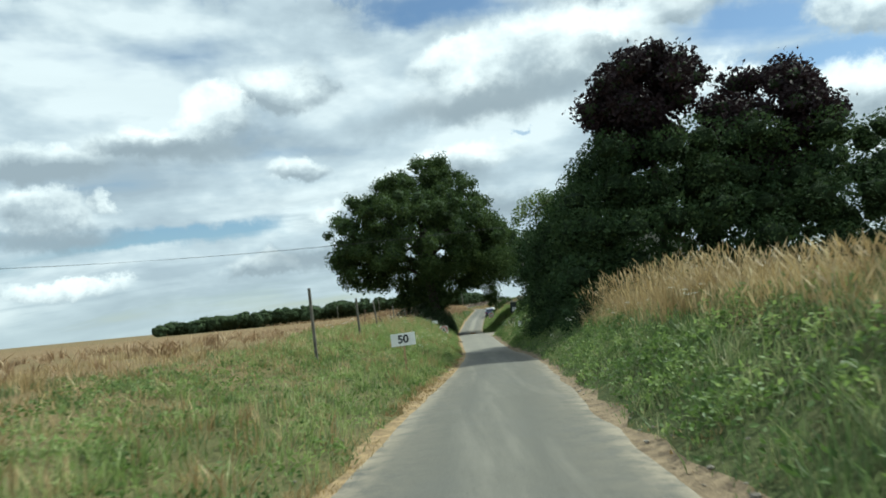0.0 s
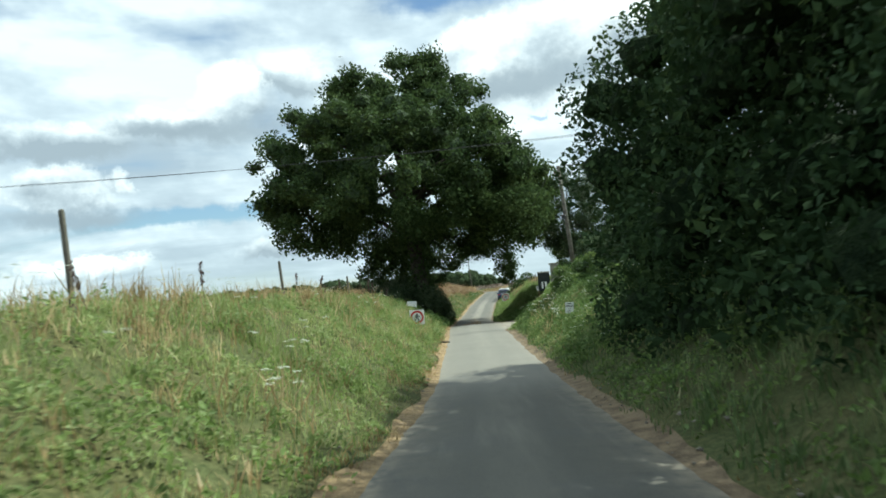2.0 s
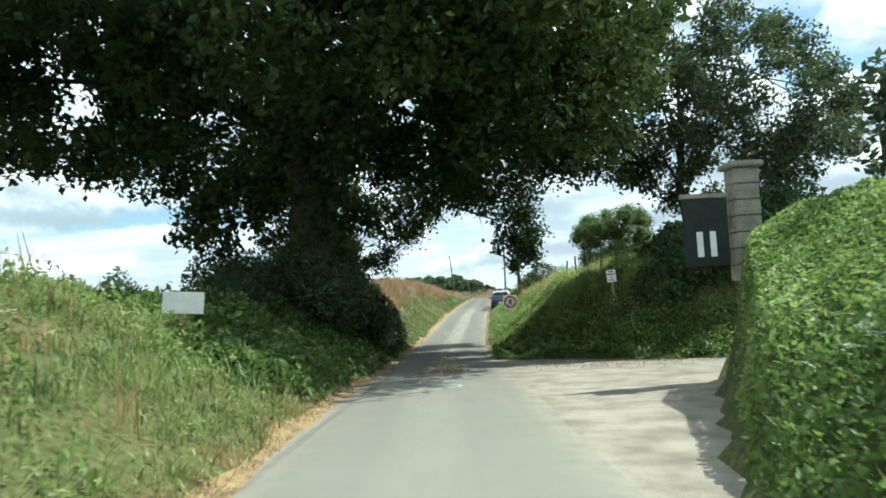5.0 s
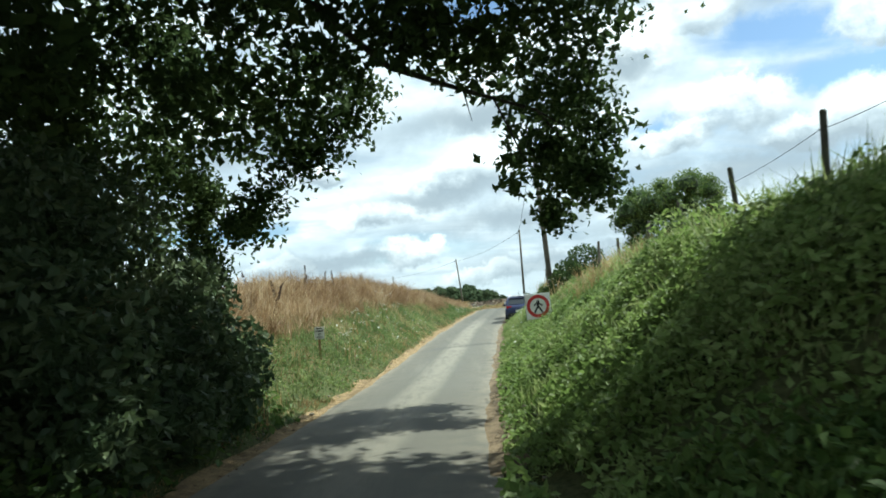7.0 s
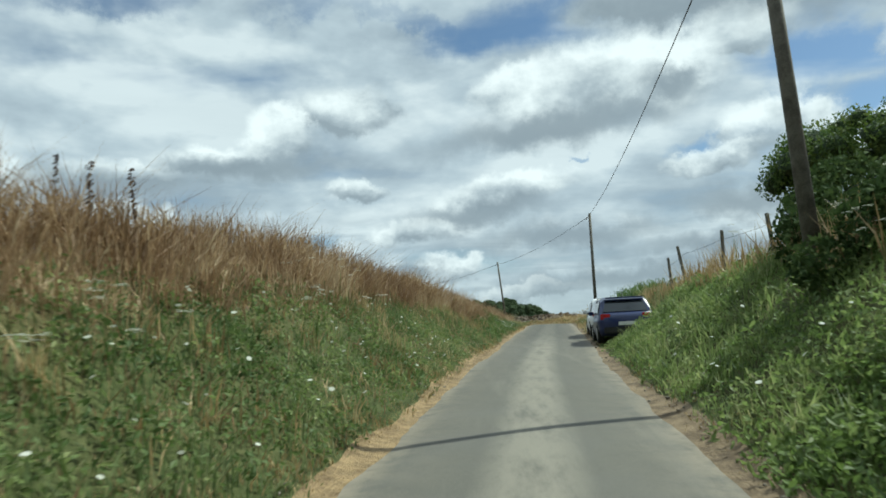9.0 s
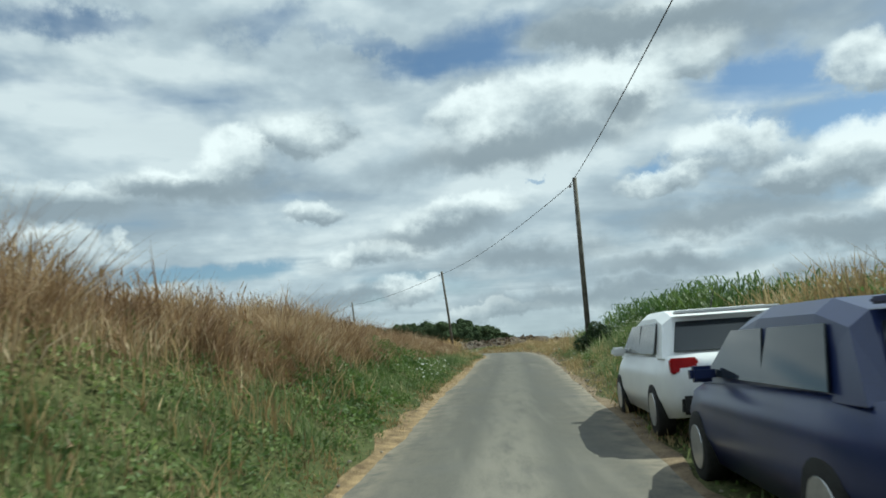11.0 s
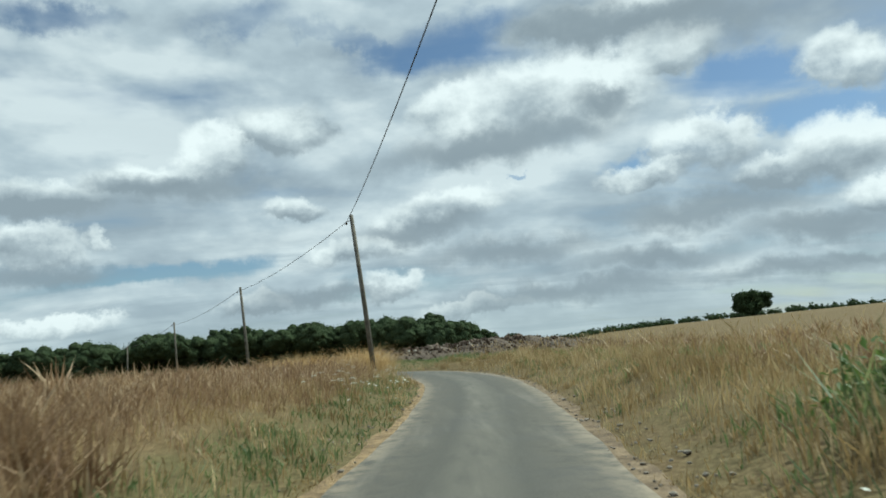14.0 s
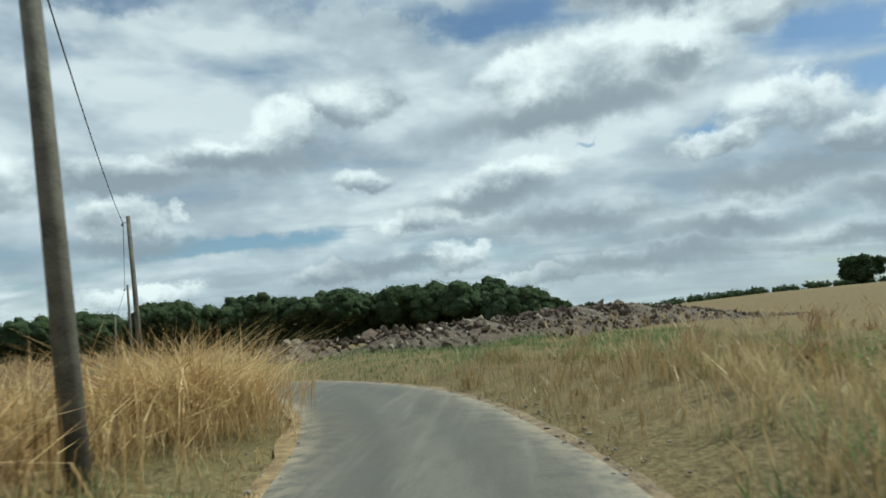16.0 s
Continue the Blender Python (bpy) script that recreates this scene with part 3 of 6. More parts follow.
def crown_clumps(centre, radii, n, rc, seed, floor=None, keep=None, lumpy=0.16):
    """Clumps filling an uneven oval crown, most of them near its skin."""
    r = np.random.default_rng(seed)
    out = []
    while len(out) < n:
        d = r.normal(size=3)
        d /= np.linalg.norm(d)
        f = r.random() ** 0.33
        if r.random() < 0.6:
            f = r.uniform(0.78, 1.0)
        f *= 1 + lumpy * math.sin(4.1 * d[0] + 2.3 * d[2] + seed) * math.sin(3.7 * d[1] - 1.9 * d[2] + 2 * seed)
        p = np.array(centre) + d * f * np.array(radii)
        if floor is not None and p[2] < floor(p):
            continue
        if keep is not None and not keep(p):
            continue
        out.append((*p, rc * r.uniform(0.65, 1.3)))
    return out


def limbs(bm, base, top, clumps, n, r0, seed):
    """A leaning trunk and limbs that reach for some of the clumps."""
    r = np.random.default_rng(seed)
    base, top = Vector(base), Vector(top)
    pts = [base + (top - base) * t + Vector((r.normal() * 0.12, r.normal() * 0.12, 0)) * (t > 0) for t in (0, 0.12, 0.35, 0.6, 0.8, 1)]
    tube(bm, pts, [r0 * k for k in (1.45, 1.08, 0.92, 0.72, 0.45, 0.2)], 10)
    for k in r.choice(len(clumps), min(n, len(clumps)), replace=False):
        end = Vector(clumps[k][:3])
        s = base + (top - base) * r.uniform(0.3, 0.85)
        mid = s.lerp(end, 0.5) + Vector((0, 0, 0.12 * (end - s).length))
        q = s.lerp(end, 0.25) + Vector((0, 0, 0.1 * (end - s).length))
        tube(bm, [s, q, mid, end], [r0 * 0.4, r0 * 0.3, r0 * 0.2, r0 * 0.06], 6)
    return bm


def tree(name, label, base, top, r0, clumps, leaves, size, mat, seed, n_limbs=14, shell=0.5, bark=None, heart=None, low=None):
    e = new(name)
    e.location = base
    bm = limbs(bmesh.new(), (0, 0, 0), Vector(top) - Vector(base), [tuple(np.array(c[:3]) - np.array(base)) + (c[3],) for c in clumps], n_limbs, r0, seed)
    part("trunk", bm, bark or MAT_BARK, e, smooth=True)
    pts = clump_points(clumps, leaves, seed, shell) - np.array(base)
    fr0 = np.random.default_rng(seed + 1000)
    loose = np.array(clumps)[fr0.choice(len(clumps), leaves // 4)]
    pts[: leaves // 4] = loose[:, :3] + fr0.normal(size=(leaves // 4, 3)) * (loose[:, 3:] * 0.42) - np.array(base)
    if low:
        near = low(pts + np.array(base))
        at = pts[near]
        more = at[: len(at) * 4 // 5]
        at = np.concatenate([at, more + fr0.normal(size=more.shape) * 0.14])
        lobed_leaf_mesh("lower_crown", at, size * 0.72, mat, e, seed + 1)
        pts = pts[~near]
    leaf_mesh("crown", pts, size, mat, e, seed)
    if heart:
        core_mesh([c for c in clumps if c[2] > heart and c[3] > 0.5], base, 0.58, DIM_CORE, e, seed, 0.86)
    return tagged(e, label, "tree")


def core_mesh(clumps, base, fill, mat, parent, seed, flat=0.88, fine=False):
    """Rough filler lumps that make the clumps of a crown opaque, none of them round."""
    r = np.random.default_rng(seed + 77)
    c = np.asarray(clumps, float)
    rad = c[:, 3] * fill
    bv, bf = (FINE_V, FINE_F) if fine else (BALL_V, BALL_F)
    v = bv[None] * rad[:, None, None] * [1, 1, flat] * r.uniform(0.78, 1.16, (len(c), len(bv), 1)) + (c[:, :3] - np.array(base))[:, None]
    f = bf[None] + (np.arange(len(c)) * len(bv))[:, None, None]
    return tagged(mesh_object("inner_core", v.reshape(-1, 3), f.reshape(-1, 3), mat, parent), kind="stuff")


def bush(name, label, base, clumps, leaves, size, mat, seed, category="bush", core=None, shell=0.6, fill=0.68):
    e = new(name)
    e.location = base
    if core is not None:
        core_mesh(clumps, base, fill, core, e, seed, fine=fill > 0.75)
    else:
        bm = bmesh.new()
        rr = np.random.default_rng(seed)
        for c in [clumps[i] for i in rr.choice(len(clumps), min(8, len(clumps)), replace=False)]:
            end = Vector(c[:3]) - Vector(base)
            tube(bm, [(0, 0, -0.2), end * 0.5 + Vector((0, 0, 0.2)), end], [0.06, 0.04, 0.015], 5)
        part("stem", bm, MAT_BARK, e)
    leaf_mesh("foliage", clump_points(clumps, leaves, seed, shell) - np.array(base), size, mat, e, seed)
    return tagged(e, label, category)


OAK = leafy("oak_leaf", [(0.0, (0.027, 0.046, 0.018)), (0.5, (0.05, 0.079, 0.027)), (1.0, (0.098, 0.135, 0.046))], 0.28, 0.8, 0.08)
HEDGE = leafy("hedge_leaf", [(0.0, (0.028, 0.052, 0.022)), (0.6, (0.054, 0.088, 0.034)), (1.0, (0.11, 0.155, 0.055))], 0.3, 0.7, 0.15)
CYPRESS = leafy("cypress_leaf", [(0.0, (0.02, 0.038, 0.016)), (0.6, (0.038, 0.064, 0.025)), (1.0, (0.082, 0.118, 0.042))], 0.2, 0.8, 0.1)
PURPLE = leafy("copper_leaf", [(0.0, (0.013, 0.01, 0.012)), (0.6, (0.024, 0.015, 0.018)), (1.0, (0.042, 0.026, 0.028))], 0.12, 0.7, 0.15)
BRIGHT = leafy("bright_leaf", [(0.0, (0.04, 0.075, 0.015)), (0.5, (0.08, 0.13, 0.03)), (1.0, (0.16, 0.2, 0.05))], 0.35)
WILLOW = leafy("willow_leaf", [(0.0, (0.03, 0.055, 0.025)), (0.5, (0.06, 0.09, 0.04)), (1.0, (0.12, 0.15, 0.07))], 0.3)
WOODLAND = leafy("woodland_leaf", [(0.0, (0.03, 0.048, 0.023)), (0.5, (0.05, 0.074, 0.035)), (1.0, (0.078, 0.105, 0.048))], 0.2, 0.9, 0.08)
# dimmed leaf green: shade inside oak and shrub crowns put into the colour
DIM_CORE = speckled("dim_core_shade", (0.022, 0.036, 0.016), (0.055, 0.085, 0.032), 3, 14, 0.9, relief=1.0, dist=0.12)
FARLEAF = speckled("far_foliage", (0.026, 0.042, 0.021), (0.066, 0.09, 0.045), 1.1, 6.0, 0.95, relief=1.0, dist=0.5, spec=0.05)
# near-black, so gaps in the tall hedge get their inner shade from colour
DEEP_SHADE = speckled("hedge_core_shade", (0.01, 0.018, 0.009), (0.03, 0.046, 0.02), 4, 18, 0.95, relief=1.0, dist=0.12, spec=0.05)
# near-black fill that paints the dark between the far bush's leaves
SHADE = speckled("inner_shade", (0.012, 0.014, 0.008), (0.03, 0.03, 0.018), 2, 12, 1.0)

# great oak beside the lane
def oak_floor(p):
    return 2.3 + (1.2 if p[1] < 80 else 0) + 0.12 * max(0, -p[0] - 4)


oak = crown_clumps((-2.8, 84.0, 7.6), (10.1, 10.4, 9.2), 400, 1.05, 11, oak_floor)
oak += crown_clumps((5.0, 83.5, 5.6), (4.9, 8.0, 3.6), 80, 1.05, 12, lambda p: 2.4)
oak += [(-1.5 + 0.5 * math.sin(k * 2.4), 84.2 + 0.5 * math.cos(k * 2.4), -1.2 + 0.42 * k, 0.75) for k in range(9)]
oak += crown_clumps((6.2, 87.0, 6.2), (3.6, 5.0, 3.0), 40, 1.0, 14, lambda p: 3.4)
oak += crown_clumps((-3.0, 91.0, 2.6), (4.2, 3.2, 2.4), 24, 0.8, 15, lambda p: 0.6)
oak += crown_clumps((-9.5, 82.5, 5.2), (4.0, 5.0, 2.6), 26, 1.0, 13, lambda p: 3.9)
oak += [(5.2, 92.6, 0.5, 0.75), (5.5, 93.0, 1.5, 0.8), (5.0, 92.4, 2.4, 1.0), (4.2, 91.4, 2.3, 0.8), (3.4, 90.8, 2.5, 0.7), (6.2, 91.5, 3.2, 1.2), (1.2, 93.8, 2.9, 0.9), (-3.4, 95.4, 2.6, 1.2), (-4.6, 96.0, 1.2, 1.1), (-2.6, 94.8, 3.8, 1.2), (-3.8, 96.6, 0.4, 0.9), (-5.5, 95.5, 3.0, 1.4), (-2.0, 93.4, 0.9, 0.9), (-0.6, 94.2, 2.2, 1.1), (-2.6, 94.0, 1.6, 1.2), (-4.5, 93.0, 1.4, 1.3), (7.2, 82.0, 5.0, 1.5), (7.0, 79.0, 3.6, 1.3), (6.6, 76.5, 4.6, 1.4)]
oak += [(6.6, 88.0, 3.4, 0.9), (7.4, 88.0, 3.1, 0.9), (8.2, 88.5, 3.1, 0.9), (9.0, 89.0, 3.3, 0.9), (8.0, 89.0, 4.4, 1.1), (9.2, 89.5, 4.6, 1.1), (6.8, 89.0, 4.6, 1.2), (1.1, 91.0, 1.3, 0.75), (1.9, 91.0, 2.1, 0.75), (2.8, 91.0, 2.7, 0.7), (3.8, 91.0, 2.5, 0.7), (4.7, 91.0, 2.7, 0.7), (5.5, 91.0, 3.1, 0.8), (0.4, 91.2, 2.4, 0.9), (1.4, 90.6, 3.2, 0.9)]
oak += crown_clumps((-2.6, 84.0, 8.4), (5.5, 5.5, 5.5), 40, 1.5, 16)
oak += crown_clumps((-2.8, 86.8, 1.6), (2.4, 3.0, 1.9), 8, 0.65, 17)
oak_low = [(5.6, 92.4, -0.5, 0.4), (5.9, 91.6, 0.0, 0.55), (6.2, 91.0, -0.2, 0.5), (6.4, 91.4, 0.8, 0.6), (5.6, 92.0, 0.6, 0.5), (6.0, 91.2, 1.5, 0.7), (-0.4, 93.0, -0.1, 0.6), (0.0, 93.0, 0.3, 0.6), (0.6, 93.0, 1.0, 0.6), (1.1, 93.0, 1.3, 0.6), (1.6, 93.0, 1.7, 0.6), (2.1, 93.0, 2.2, 0.6), (6.2, 92.8, 1.6, 0.7), (6.3, 93.0, 0.6, 0.6), (6.0, 92.6, 2.5, 0.8), (6.6, 92.5, 3.4, 0.9), (7.2, 92.0, 4.0, 1.0), (-2.0, 95.0, -0.3, 0.5), (-1.8, 95.0, -0.8, 0.45), (-2.0, 95.0, 0.3, 0.5), (-1.2, 95.0, 0.1, 0.3), (-0.95, 95.0, 0.2, 0.25), (-2.1, 95.0, 1.2, 0.5), (-1.8, 95.0, 0.8, 0.45)]
oak += [(-5.0, 85.0, 0.4, 0.7), (-5.6, 85.2, 0.8, 0.7), (-4.6, 84.8, 0.9, 0.7), (-6.2, 85.6, 0.9, 0.8), (-5.4, 85.0, 1.5, 0.7), (-5.2, 85.0, 1.6, 0.8), (-4.6, 84.4, 2.2, 0.8), (-5.8, 86.0, 2.2, 0.7)]
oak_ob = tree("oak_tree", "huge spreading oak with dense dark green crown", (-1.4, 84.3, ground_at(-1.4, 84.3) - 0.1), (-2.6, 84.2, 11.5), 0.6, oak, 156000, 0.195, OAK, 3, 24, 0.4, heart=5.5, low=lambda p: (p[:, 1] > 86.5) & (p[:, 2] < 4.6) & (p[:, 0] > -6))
lr0 = np.random.default_rng(18)
low = np.array(oak_low)[lr0.choice(len(oak_low), 11000)]
lobed_leaf_mesh("low_foliage", low[:, :3] + lr0.normal(size=(11000, 3)) * (low[:, 3:] * 0.45) - np.array(oak_ob.location), 0.1, OAK, oak_ob, 19)
root = Vector(oak_ob.location)
bm = bmesh.new()
for pts, r0 in ((((0.2, 87.5, 3.6), (2.83, 91.27, 2.14), (4.08, 91.46, 1.69), (5.34, 91.5, 1.23), (5.9, 91.6, 0.5)), 0.07), (((4.6, 91.46, 1.5), (4.96, 91.69, 0.7), (5.2, 91.8, 0.1)), 0.025), (((4.08, 91.46, 1.69), (4.19, 91.43, 1.11)), 0.02), (((5.34, 91.5, 1.23), (5.92, 91.62, 0.86)), 0.025)):
    tube(bm, [Vector(p) - root for p in pts], [r0 * (1 - 0.8 * k / (len(pts) - 1)) for k in range(len(pts))], 7)
part("bough", bm, MAT_BARK, oak_ob, "bare bough hanging over the lane", smooth=True)
under = [(x, y, ground_at(x, y) + h, r) for x, y, h, r in [(-0.6, 86.5, 0.8, 1.2), (-1.8, 87.5, 1.6, 1.4), (-0.4, 89.0, 0.7, 1.0), (-2.4, 90.0, 1.6, 1.5), (-1.0, 91.2, 0.9, 0.9), (-3.4, 88.0, 1.4, 1.4), (-2.2, 84.2, 1.2, 1.4), (-0.9, 83.2, 1.3, 1.2), (-3.6, 82.5, 0.9, 1.2), (-5.0, 86.0, 1.2, 1.5), (-1.6, 92.6, 0.8, 0.9), (-3.5, 92.0, 1.2, 1.3), (0.1, 86.2, 0.4, 0.7), (0.2, 87.6, 0.4, 0.7), (0.1, 89.0, 0.4, 0.75), (-0.1, 90.4, 0.4, 0.75), (-0.4, 91.8, 0.4, 0.7)]]
bush("undergrowth", "dark ivy and shrubs round the foot of the oak", (-2, 87, ground_at(-2, 87)), under, 34000, 0.1, WILLOW, 5, "shrubs", DIM_CORE)

# tall dense hedge over the lane
hedge = []
hr = np.random.default_rng(8)
for y in np.arange(28.2, 50.2, 1.5):
    for x in np.arange(6.0, 23, 1.9):
        for z in np.arange(0.2, 8.8, 1.7):
            zz = ground_at(min(x, 8), y) + z
            round_off = max(0, z - 4.5) * 0.55 + max(0, 1.2 - z) * 0.2
            if (y > 47.4 and x < 7.3) or x < 6.4 + round_off - 0.9 or y < 28.2 + max(0, z - 5.2) * 0.6 or z > 8.4 - max(0, x - 18) * 0.3:
                continue
            inside = 9 < x < 21 and 32 < y < 48 and z < 5.0
            if not inside:
                hedge.append((x + hr.normal() * 0.25, y + hr.normal() * 0.25, zz + hr.normal() * 0.2, hr.uniform(0.95, 1.35)))
hedge += [(6.5, 50.0, 1.3, 0.7), (6.8, 50.0, 1.0, 0.7), (7.2, 50.2, 0.8, 0.7), (7.2, 49.8, 1.5, 0.8), (6.4, 49.4, 2.2, 0.9)]
hedge_ob = bush("tall_hedge", "tall dense dark green hedge leaning over the lane", (9, 37, ground_at(9, 37)), hedge, 24000, 0.15, CYPRESS, 9, "hedge", DEEP_SHADE, 0.66, 0.54)
near_side = [(*c[:3], c[3] * 0.93) for c in hedge if c[0] < 9.5 or c[1] < 30.5]
leaf_mesh("outer_foliage", clump_points(near_side, 110000, 10, 0.66) - np.array([9, 37, ground_at(9, 37)]), 0.096, CYPRESS, hedge_ob, 10)

# pale bough that hangs out of the hedge over the verge
root = Vector((9, 37, ground_at(9, 37)))
bm = bmesh.new()
for end in ((3.8, 34.5, 3.8), (4.3, 35.2, 4.7), (4.7, 35.0, 4.1), (5.2, 35.6, 5.1)):
    tube(bm, [Vector((7.2, 36.4, 4.4)) - root, Vector((5.8, 35.9, 4.9)) - root, Vector(end) - root], [0.05, 0.03, 0.008], 6)
part("bough", bm, MAT_BARK, hedge_ob, "thin bough hanging out of the hedge")
leaf_mesh("bough_foliage", clump_points([(3.8, 34.5, 3.75, 0.35), (4.1, 34.8, 4.2, 0.45), (4.5, 35.2, 4.7, 0.5), (4.9, 35.3, 4.2, 0.4), (5.4, 35.6, 5.0, 0.6), (5.8, 35.8, 4.4, 0.5)], 1500, 37, 0.2) - np.array(root), 0.085, BRIGHT, hedge_ob, 38)

# copper trees behind the hedge
c1 = crown_clumps((10.4, 32.9, 8.8), (2.75, 2.6, 2.8), 80, 0.75, 21)
tree("copper_tree", "dark purple-leaved tree behind the hedge", (10.4, 32.9, ground_at(10.4, 32.9)), (10.4, 32.9, 9.8), 0.25, c1, 21000, 0.165, PURPLE, 22, 3, 0.4, heart=-5.0)
c2 = crown_clumps((16.2, 32.9, 7.45), (3.05, 2.6, 2.5), 80, 0.75, 23)
tree("copper_tree", "dark purple-leaved tree behind the hedge", (16.2, 32.9, ground_at(16.2, 32.9)), (16.2, 32.9, 8.4), 0.25, c2, 21000, 0.165, PURPLE, 24, 3, 0.4, heart=-5.0)

# ---- poles ----
def pole(base, top, r0=0.115, r1=0.085, arm=True, mat=None, label="leaning weathered wooden utility pole in the verge"):
    e = new("utility_pole")
    base, top = Vector(base), Vector(top)
    e.location = base
    bm = tube(bmesh.new(), [Vector((0, 0, -0.4)), (top - base) * 0.5, top - base], [r0, (r0 + r1) / 2, r1], 12)
    part("shaft", bm, mat or MAT_WOOD, e, smooth=True)
    if arm:
        t = top - base
        bm = bmesh.new()
        tube(bm, [t + Vector((0.05, 0, -0.25)), t + Vector((-0.22, -0.05, -0.28)), t + Vector((-0.22, -0.05, -0.4))], [0.02, 0.02, 0.02], 6)
        part("bracket", bm, MAT_METAL, e)
        bm = tube(bmesh.new(), [t + Vector((-0.22, -0.05, -0.42)), t + Vector((-0.22, -0.05, -0.36)), t + Vector((-0.22, -0.05, -0.3))], [0.04, 0.055, 0.03], 8)
        part("insulator", bm, MAT_CERAMIC, e)
    return tagged(e, label, "utility pole", "poles along the lane")


def wire(points, r=0.013, label="thin overhead cable between poles"):
    c = bpy.data.curves.new("cable", "CURVE")
    c.dimensions, c.bevel_depth, c.bevel_resolution = "3D", r, 1
    s = c.splines.new("POLY")
    s.points.add(len(points) - 1)
    for q, p in zip(s.points, points):
        q.co = (*p, 1)
    c.materials.append(MAT_WIRE)
    return tagged(new("cable", c), label, "cable")


def sagging(a, b, sag, n=16):
    a, b = Vector(a), Vector(b)
    return [a.lerp(b, k / n) - Vector((0, 0, sag * 4 * k / n * (1 - k / n))) for k in range(n + 1)]


POLES = [((7.36, 107.2), (7.12, 107.2, 4.02)), ((9.6, 144.55), (9.65, 144.5, 5.2)), ((3.95, 175.4), (3.33, 175.3, 5.3)), ((-7.2, 196.6), (-7.7, 196.7, 4.85)), ((-22.0, 222.0), (-22.3, 222.0, 4.3)), ((-40.0, 250.0), (-40.0, 250.0, 3.2))]
tops = []
for (x, y), top in POLES:
    pole((x, y, ground_at(x, y)), top)
    tops.append(Vector(top) + Vector((-0.22, 0, -0.3)))
tops = [Vector((6.9, 66.8, 5.0))] + tops
for a, b in zip(tops, tops[1:]):
    wire(sagging(a, b, 0.014 * (b - a).length))
pole((7.9, 67.1, ground_at(7.9, 67.1)), (7.4, 66.9, 5.3), 0.13, 0.09)

# distant wood beyond the fields
wr = np.random.default_rng(31)
wood = []
for k in range(110):
    x, y, r = wr.uniform(-112, 12), 262 + wr.uniform(0, 9), wr.uniform(2.6, 4.0)
    top = wr.uniform(5.3, 6.5) - 0.025 * max(0, -x - 40) - (1.2 if x > 6 else 0)
    for j in range(12):
        d = wr.normal(size=3)
        d *= 0.66 * r / np.linalg.norm(d)
        wood.append((x + d[0], y - abs(d[1]), top - r + 0.8 * d[2], r * wr.uniform(0.26, 0.44)))
    wood.append((x, y, top - r, r * 0.78))
for x in np.arange(-112, 12, 2.2):
    wood += [(x, 271, z, 2.6) for z in (-3.5, -0.8, 1.8 - 0.02 * max(0, -x - 40))]
wood_ob = bush("woodland", "dark green wood of round-crowned trees beyond the fields", (-50, 262, -5), wood, 84000, 0.17, WOODLAND, 33, "woodland", FARLEAF, 0.72, 0.8)
tagged(wood_ob, kind="stuff")

# ---- trees and shrubs on the right of the lane ----
g = ground_at
sc = crown_clumps((12.3, 86.0, 4.6), (4.7, 3.4, 4.0), 130, 0.66, 41, lambda p: 0.6)
sc += [(8.9, 85.6, 2.0, 0.45), (8.5, 85.4, 3.4, 0.5), (9.4, 84.6, 4.6, 0.6)]
tree("roadside_tree", "slender dark tree leaning out over the gateway", (10.8, 85.2, g(10.8, 85.2)), (10.6, 84.9, 7.0), 0.13, sc, 44000, 0.11, WILLOW, 42, 14, 0.1)


def thicket(x0, x1, y0, y1, step, h0, h1, r, seed):
    q = np.random.default_rng(seed)
    out = []
    for y in np.arange(y0, y1, step):
        for x in np.arange(x0, x1, step):
            xx, yy = x + q.normal() * 0.3, y + q.normal() * 0.3
            h = q.uniform(h0, h1)
            for z in np.arange(0.2, h, r * 1.1):
                out.append((xx, yy, g(xx, yy) + z, r * q.uniform(0.75, 1.25)))
    return out


bush("laurel_thicket", "dark shrubs crowding the bank behind the gateway", (10, 87, g(10, 87)), thicket(10.2, 15, 84.2, 89.5, 1.4, 0.6, 1.6, 0.75, 45), 12000, 0.14, HEDGE, 46, "shrubs", DIM_CORE)
bush("garden_shrub", "yellow-green shrubs on the bank below the house", (7.5, 61.5, g(7.5, 61.5)), thicket(7.0, 9.0, 60, 66.5, 1.25, 0.3, 0.9, 0.55, 47), 14000, 0.075, BRIGHT, 48, "shrubs", DIM_CORE)
bush("willow_shrub", "grey-green willowy shrubs behind the house", (12, 72.5, g(12, 72.5)), thicket(9.6, 17, 69.2, 73.4, 1.5, 1.6, 3.2, 0.8, 49), 18000, 0.13, WILLOW, 50, "shrubs", DIM_CORE)
bush("elder_bush", "dark rounded bush beside the gate pillar", (9.6, 76, g(9.6, 74)), [(8.9, 82.4, -1.9, 0.9), (9.8, 82.6, -1.1, 1.0), (10.9, 82.5, -0.5, 1.0), (12.0, 82.8, -0.2, 1.1), (13.2, 83.2, 0.2, 1.2)], 6000, 0.12, HEDGE, 51, "bush", DIM_CORE)
haw = crown_clumps((18.9, 126.6, 3.4), (3.5, 3.3, 2.7), 60, 0.85, 52, lambda p: g(p[0], p[1]) + 0.3)
for k in range(16):
    hx, hy = 18.9 + 3.0 * math.cos(k * 0.393), 126.6 + 2.9 * math.sin(k * 0.393)
    haw += [(hx, hy, g(hx, hy) + h, 0.9) for h in (0.5, 1.5)]
bush("hawthorn_bush", "rounded bright green bush on top of the bank", (18.9, 126.6, g(18.9, 126.6)), haw, 34000, 0.11, BRIGHT, 53, "bush", DIM_CORE)
